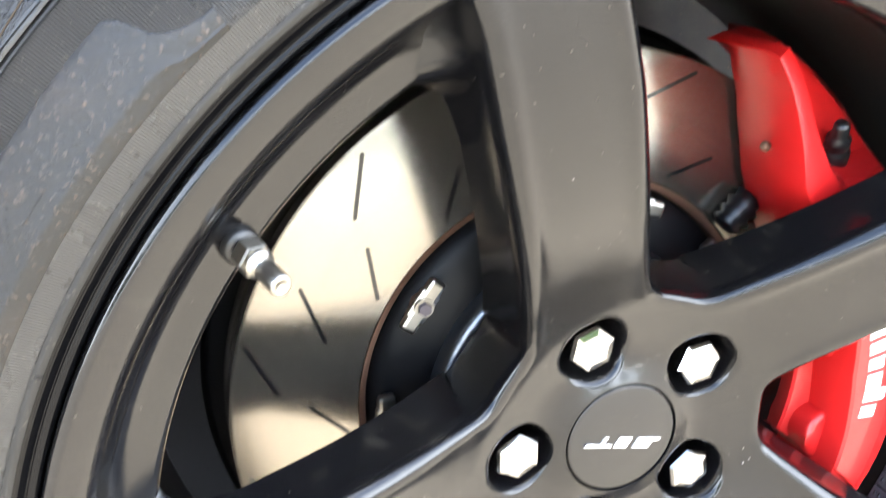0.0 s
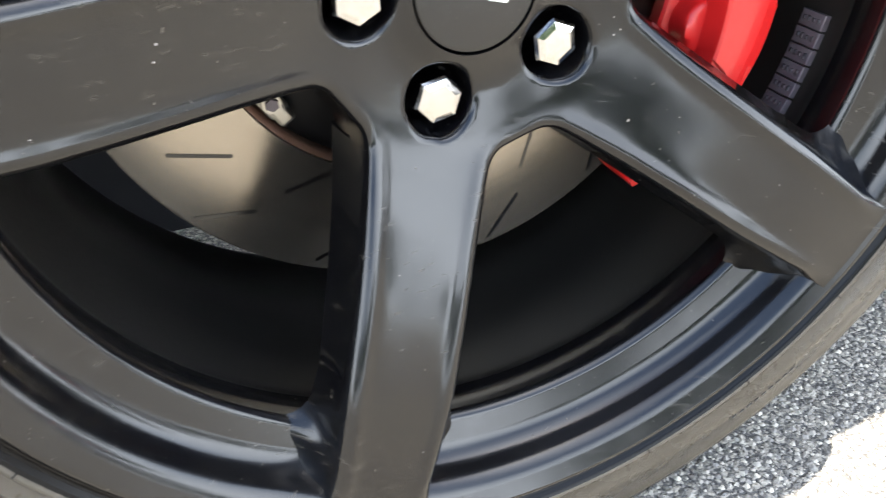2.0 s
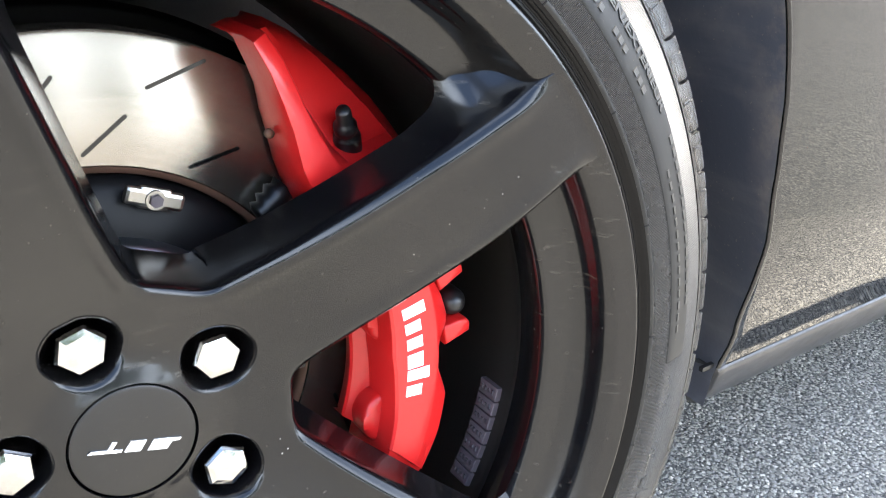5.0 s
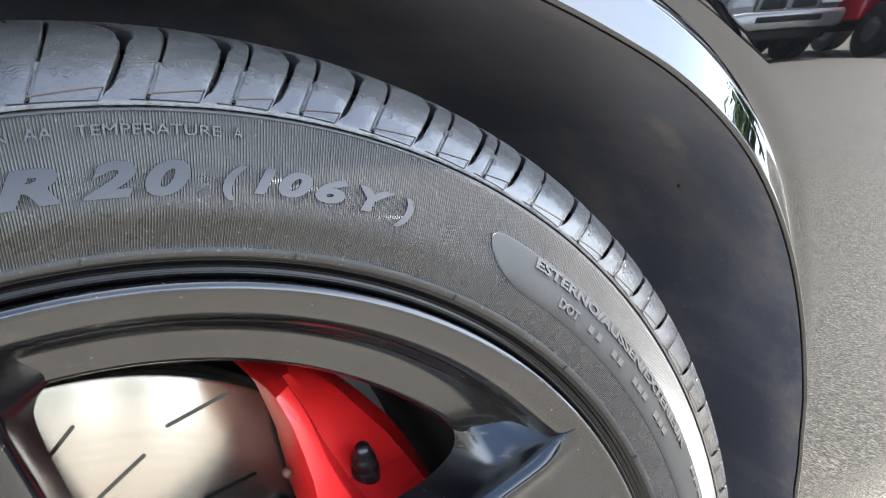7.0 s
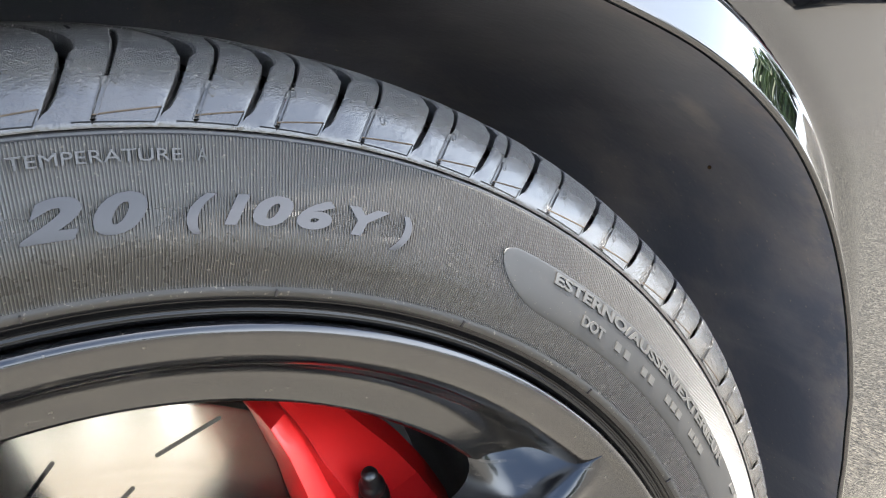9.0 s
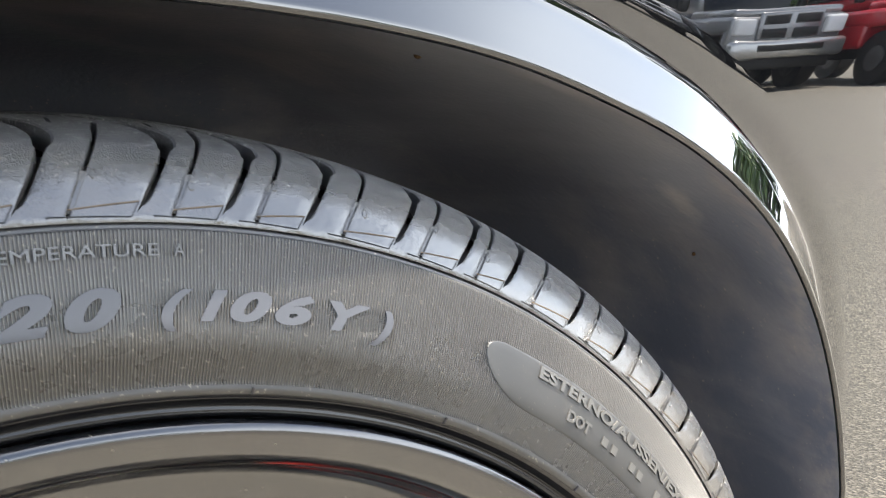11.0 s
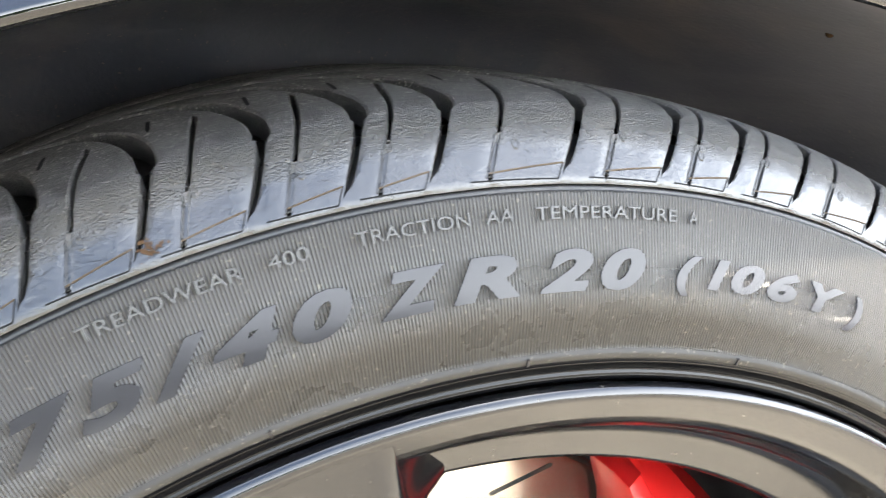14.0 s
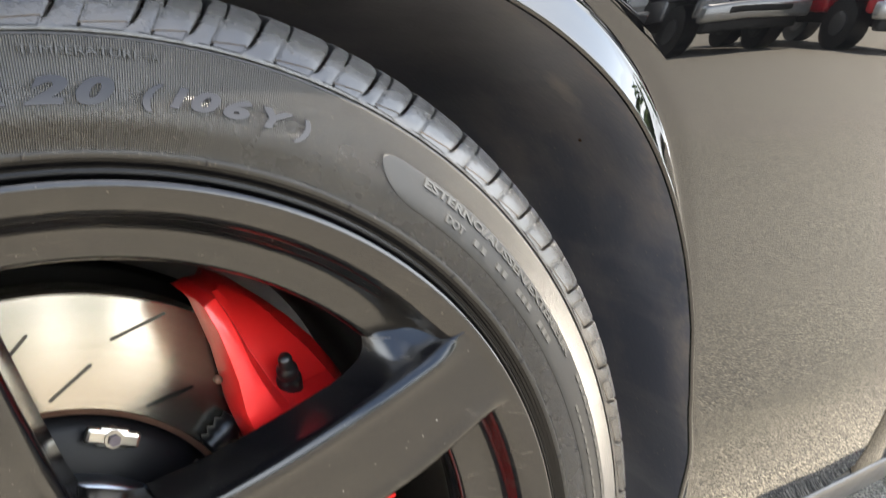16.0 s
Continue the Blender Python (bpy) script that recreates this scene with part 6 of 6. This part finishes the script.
# ---- what the paint mirrors ----
def pickup(x, y, turn, paint, label):
    """A full-size pickup; built facing -y of its own axes, its front at the origin."""
    t = thing("pickup_truck", pose(x, y, 0, 0, 0, turn), label, "truck", "pickups parked across the lot")

    def block(name, sizes, m, mat, bevel=0.03, parent=None, lab=""):
        bm = bmesh.new()
        box(bm, *sizes, m, bevel, 3)
        return part(name, bm, mat, parent or t, lab)
    # lower sides run between the wheels, so that these stand in open arches
    bm = bmesh.new()
    box(bm, 2.00, 0.26, 0.62, pose(0, 0.16, 0.92), 0.08, 3)
    box(bm, 2.00, 2.45, 0.42, pose(0, 2.50, 0.80), 0.06, 3)
    box(bm, 2.00, 0.62, 0.42, pose(0, 5.10, 0.80), 0.06, 3)
    box(bm, 2.02, 5.30, 0.30, pose(0, 2.72, 1.08), 0.08, 3)
    box(bm, 1.90, 1.40, 0.16, pose(0, 0.80, 1.28), 0.07, 3)
    part("body", bm, paint, t)
    block("chassis", (1.2, 5.0, 0.30), pose(0, 2.7, 0.56), M_TRUCKBLACK)
    block("cab", (1.76, 2.1, 0.66), pose(0, 2.5, 1.55), paint, 0.16)
    block("windscreen", (1.56, 0.10, 0.50), pose(0, 1.47, 1.56, -24), M_TRUCKGLASS, 0.04)
    for sx in (-1, 1):
        block("side_window", (0.04, 1.5, 0.36), pose(sx * 0.875, 2.5, 1.62), M_TRUCKGLASS, 0.015)
    grille = block("grille", (1.10, 0.10, 0.50), pose(0, 0.01, 1.05), paint, 0.05, lab="grille frame with four dark openings")
    for sx in (-1, 1):
        for z in (0.935, 1.165):
            block("grille_opening", (0.43, 0.05, 0.155), pose(sx * 0.27, -0.035, z), M_TRUCKBLACK, 0.02, grille)
    bumper = block("bumper", (2.02, 0.26, 0.30), pose(0, -0.06, 0.68), M_BUMPER, 0.07, lab="silver front bumper with a dark slot")
    block("bumper_slot", (1.16, 0.05, 0.10), pose(0, -0.185, 0.70), M_TRUCKBLACK, 0.02, bumper)
    block("air_dam", (1.75, 0.16, 0.20), pose(0, 0.02, 0.46), M_TRUCKBLACK, 0.04)
    for sx in (-1, 1):
        block("headlight", (0.34, 0.18, 0.28), pose(sx * 0.79, 0.02, 1.05), M_LAMP, 0.04)
        block("mirror", (0.16, 0.12, 0.26), pose(sx * 1.10, 1.55, 1.48), M_TRUCKBLACK, 0.04)
        for yy in (0.78, 4.28):
            bm = bmesh.new()
            bmesh.ops.create_cone(bm, cap_ends=True, segments=28, radius1=0.43, radius2=0.43, depth=0.30, matrix=pose(sx * 0.85, yy, 0.43, 0, 90))
            w = part("wheel", bm, M_TRUCKBLACK, t)
            bm = bmesh.new()
            bmesh.ops.create_cone(bm, cap_ends=True, segments=20, radius1=0.24, radius2=0.20, depth=0.32, matrix=pose(sx * 0.86, yy, 0.43, 0, sx * 90))
            part("rim", bm, M_ALLOY, w)
            sharp(w), sharp(w.children[0])
    return t


def at_bearing(az, dist):
    return dist * math.sin(radians(az)), -dist * math.cos(radians(az))


TRUCK_TURN = 208.0
for _az, _d, _paint, _lab in ((52.5, 16.3, M_WHITETRUCK, "white pickup truck with a chrome grille, parked facing the car"), (62.0, 16.0, M_SILVERTRUCK, "silver pickup truck with a chrome grille, parked facing the car"), (71.5, 16.3, M_REDTRUCK, "dark red pickup truck with a chrome grille, parked facing the car")):
    _x, _y = at_bearing(_az, _d)
    pickup(_x, _y, TRUCK_TURN, _paint, _lab)


def tree(x, y, h, seed):
    rnd = random.Random(seed)
    t = thing("tree", pose(x, y, 0), "leafy green tree at the car park's edge, in rows partly added unseen", "tree", "trees beyond the lot")
    bm = bmesh.new()
    bmesh.ops.create_cone(bm, cap_ends=True, segments=10, radius1=h * 0.03, radius2=h * 0.012, depth=h * 0.6, matrix=pose(0, 0, h * 0.3))
    for k in range(5):
        a = rnd.uniform(0, 360)
        bmesh.ops.create_cone(bm, cap_ends=True, segments=6, radius1=h * 0.012, radius2=h * 0.004, depth=h * 0.35, matrix=pose(0, 0, h * rnd.uniform(0.35, 0.55), 0, 0, a) @ pose(0, 0, 0, 0, 45) @ pose(0, 0, h * 0.17))
    part("trunk", bm, M_BARK, t)
    verts, faces = [], []
    for k in range(1300):
        u = Vector((rnd.gauss(0, 1), rnd.gauss(0, 1), rnd.gauss(0, 1))).normalized()
        c = Vector((0, 0, h * 0.56)) + Vector((u.x * h * 0.34, u.y * h * 0.34, u.z * h * 0.47)) * (rnd.random() ** 0.4) * (0.8 + 0.3 * noise.noise(u * 2 + Vector((seed, 0, 0))))
        s = h * rnd.uniform(0.026, 0.055)
        e1 = Vector((rnd.gauss(0, 1), rnd.gauss(0, 1), rnd.gauss(0, 1))).normalized()
        e2 = e1.orthogonal().normalized()
        i = len(verts)
        verts += [c - e1 * s, c + e2 * s * 0.6, c + e1 * s, c - e2 * s * 0.6]
        faces.append((i, i + 1, i + 2, i + 3))
    me = bpy.data.meshes.new("crown")
    me.from_pydata(verts, [], faces)
    me.materials.append(M_LEAF)
    ob = new("crown", me)
    ob.parent = t


_rnd = random.Random(5)
# left of x = 8 made tall, out of view, to darken mirror images
for _i in range(26):
    _tx = -60 + _i * 6.2 + _rnd.uniform(-2, 2)
    tree(_tx, -34 - _rnd.uniform(0, 12), _rnd.uniform(10.0, 14.0) if _tx < 8 else _rnd.uniform(2.5, 3.2) if _tx < 20 else _rnd.uniform(8.0, 11.0), _i)
for _i in range(10):
    tree(34 + _rnd.uniform(-3, 10), -26 + _i * 5.5, _rnd.uniform(6.0, 9.5), 40 + _i)
# unseen nearer row, added only to dim what wheel and tyre letters mirror
for _i in range(16):
    _tx = -45 + _i * 3.4 + _rnd.uniform(-1, 1)
    tree(_tx, -27 - _rnd.uniform(0, 4), _rnd.uniform(7.5, 10.0), 70 + _i)
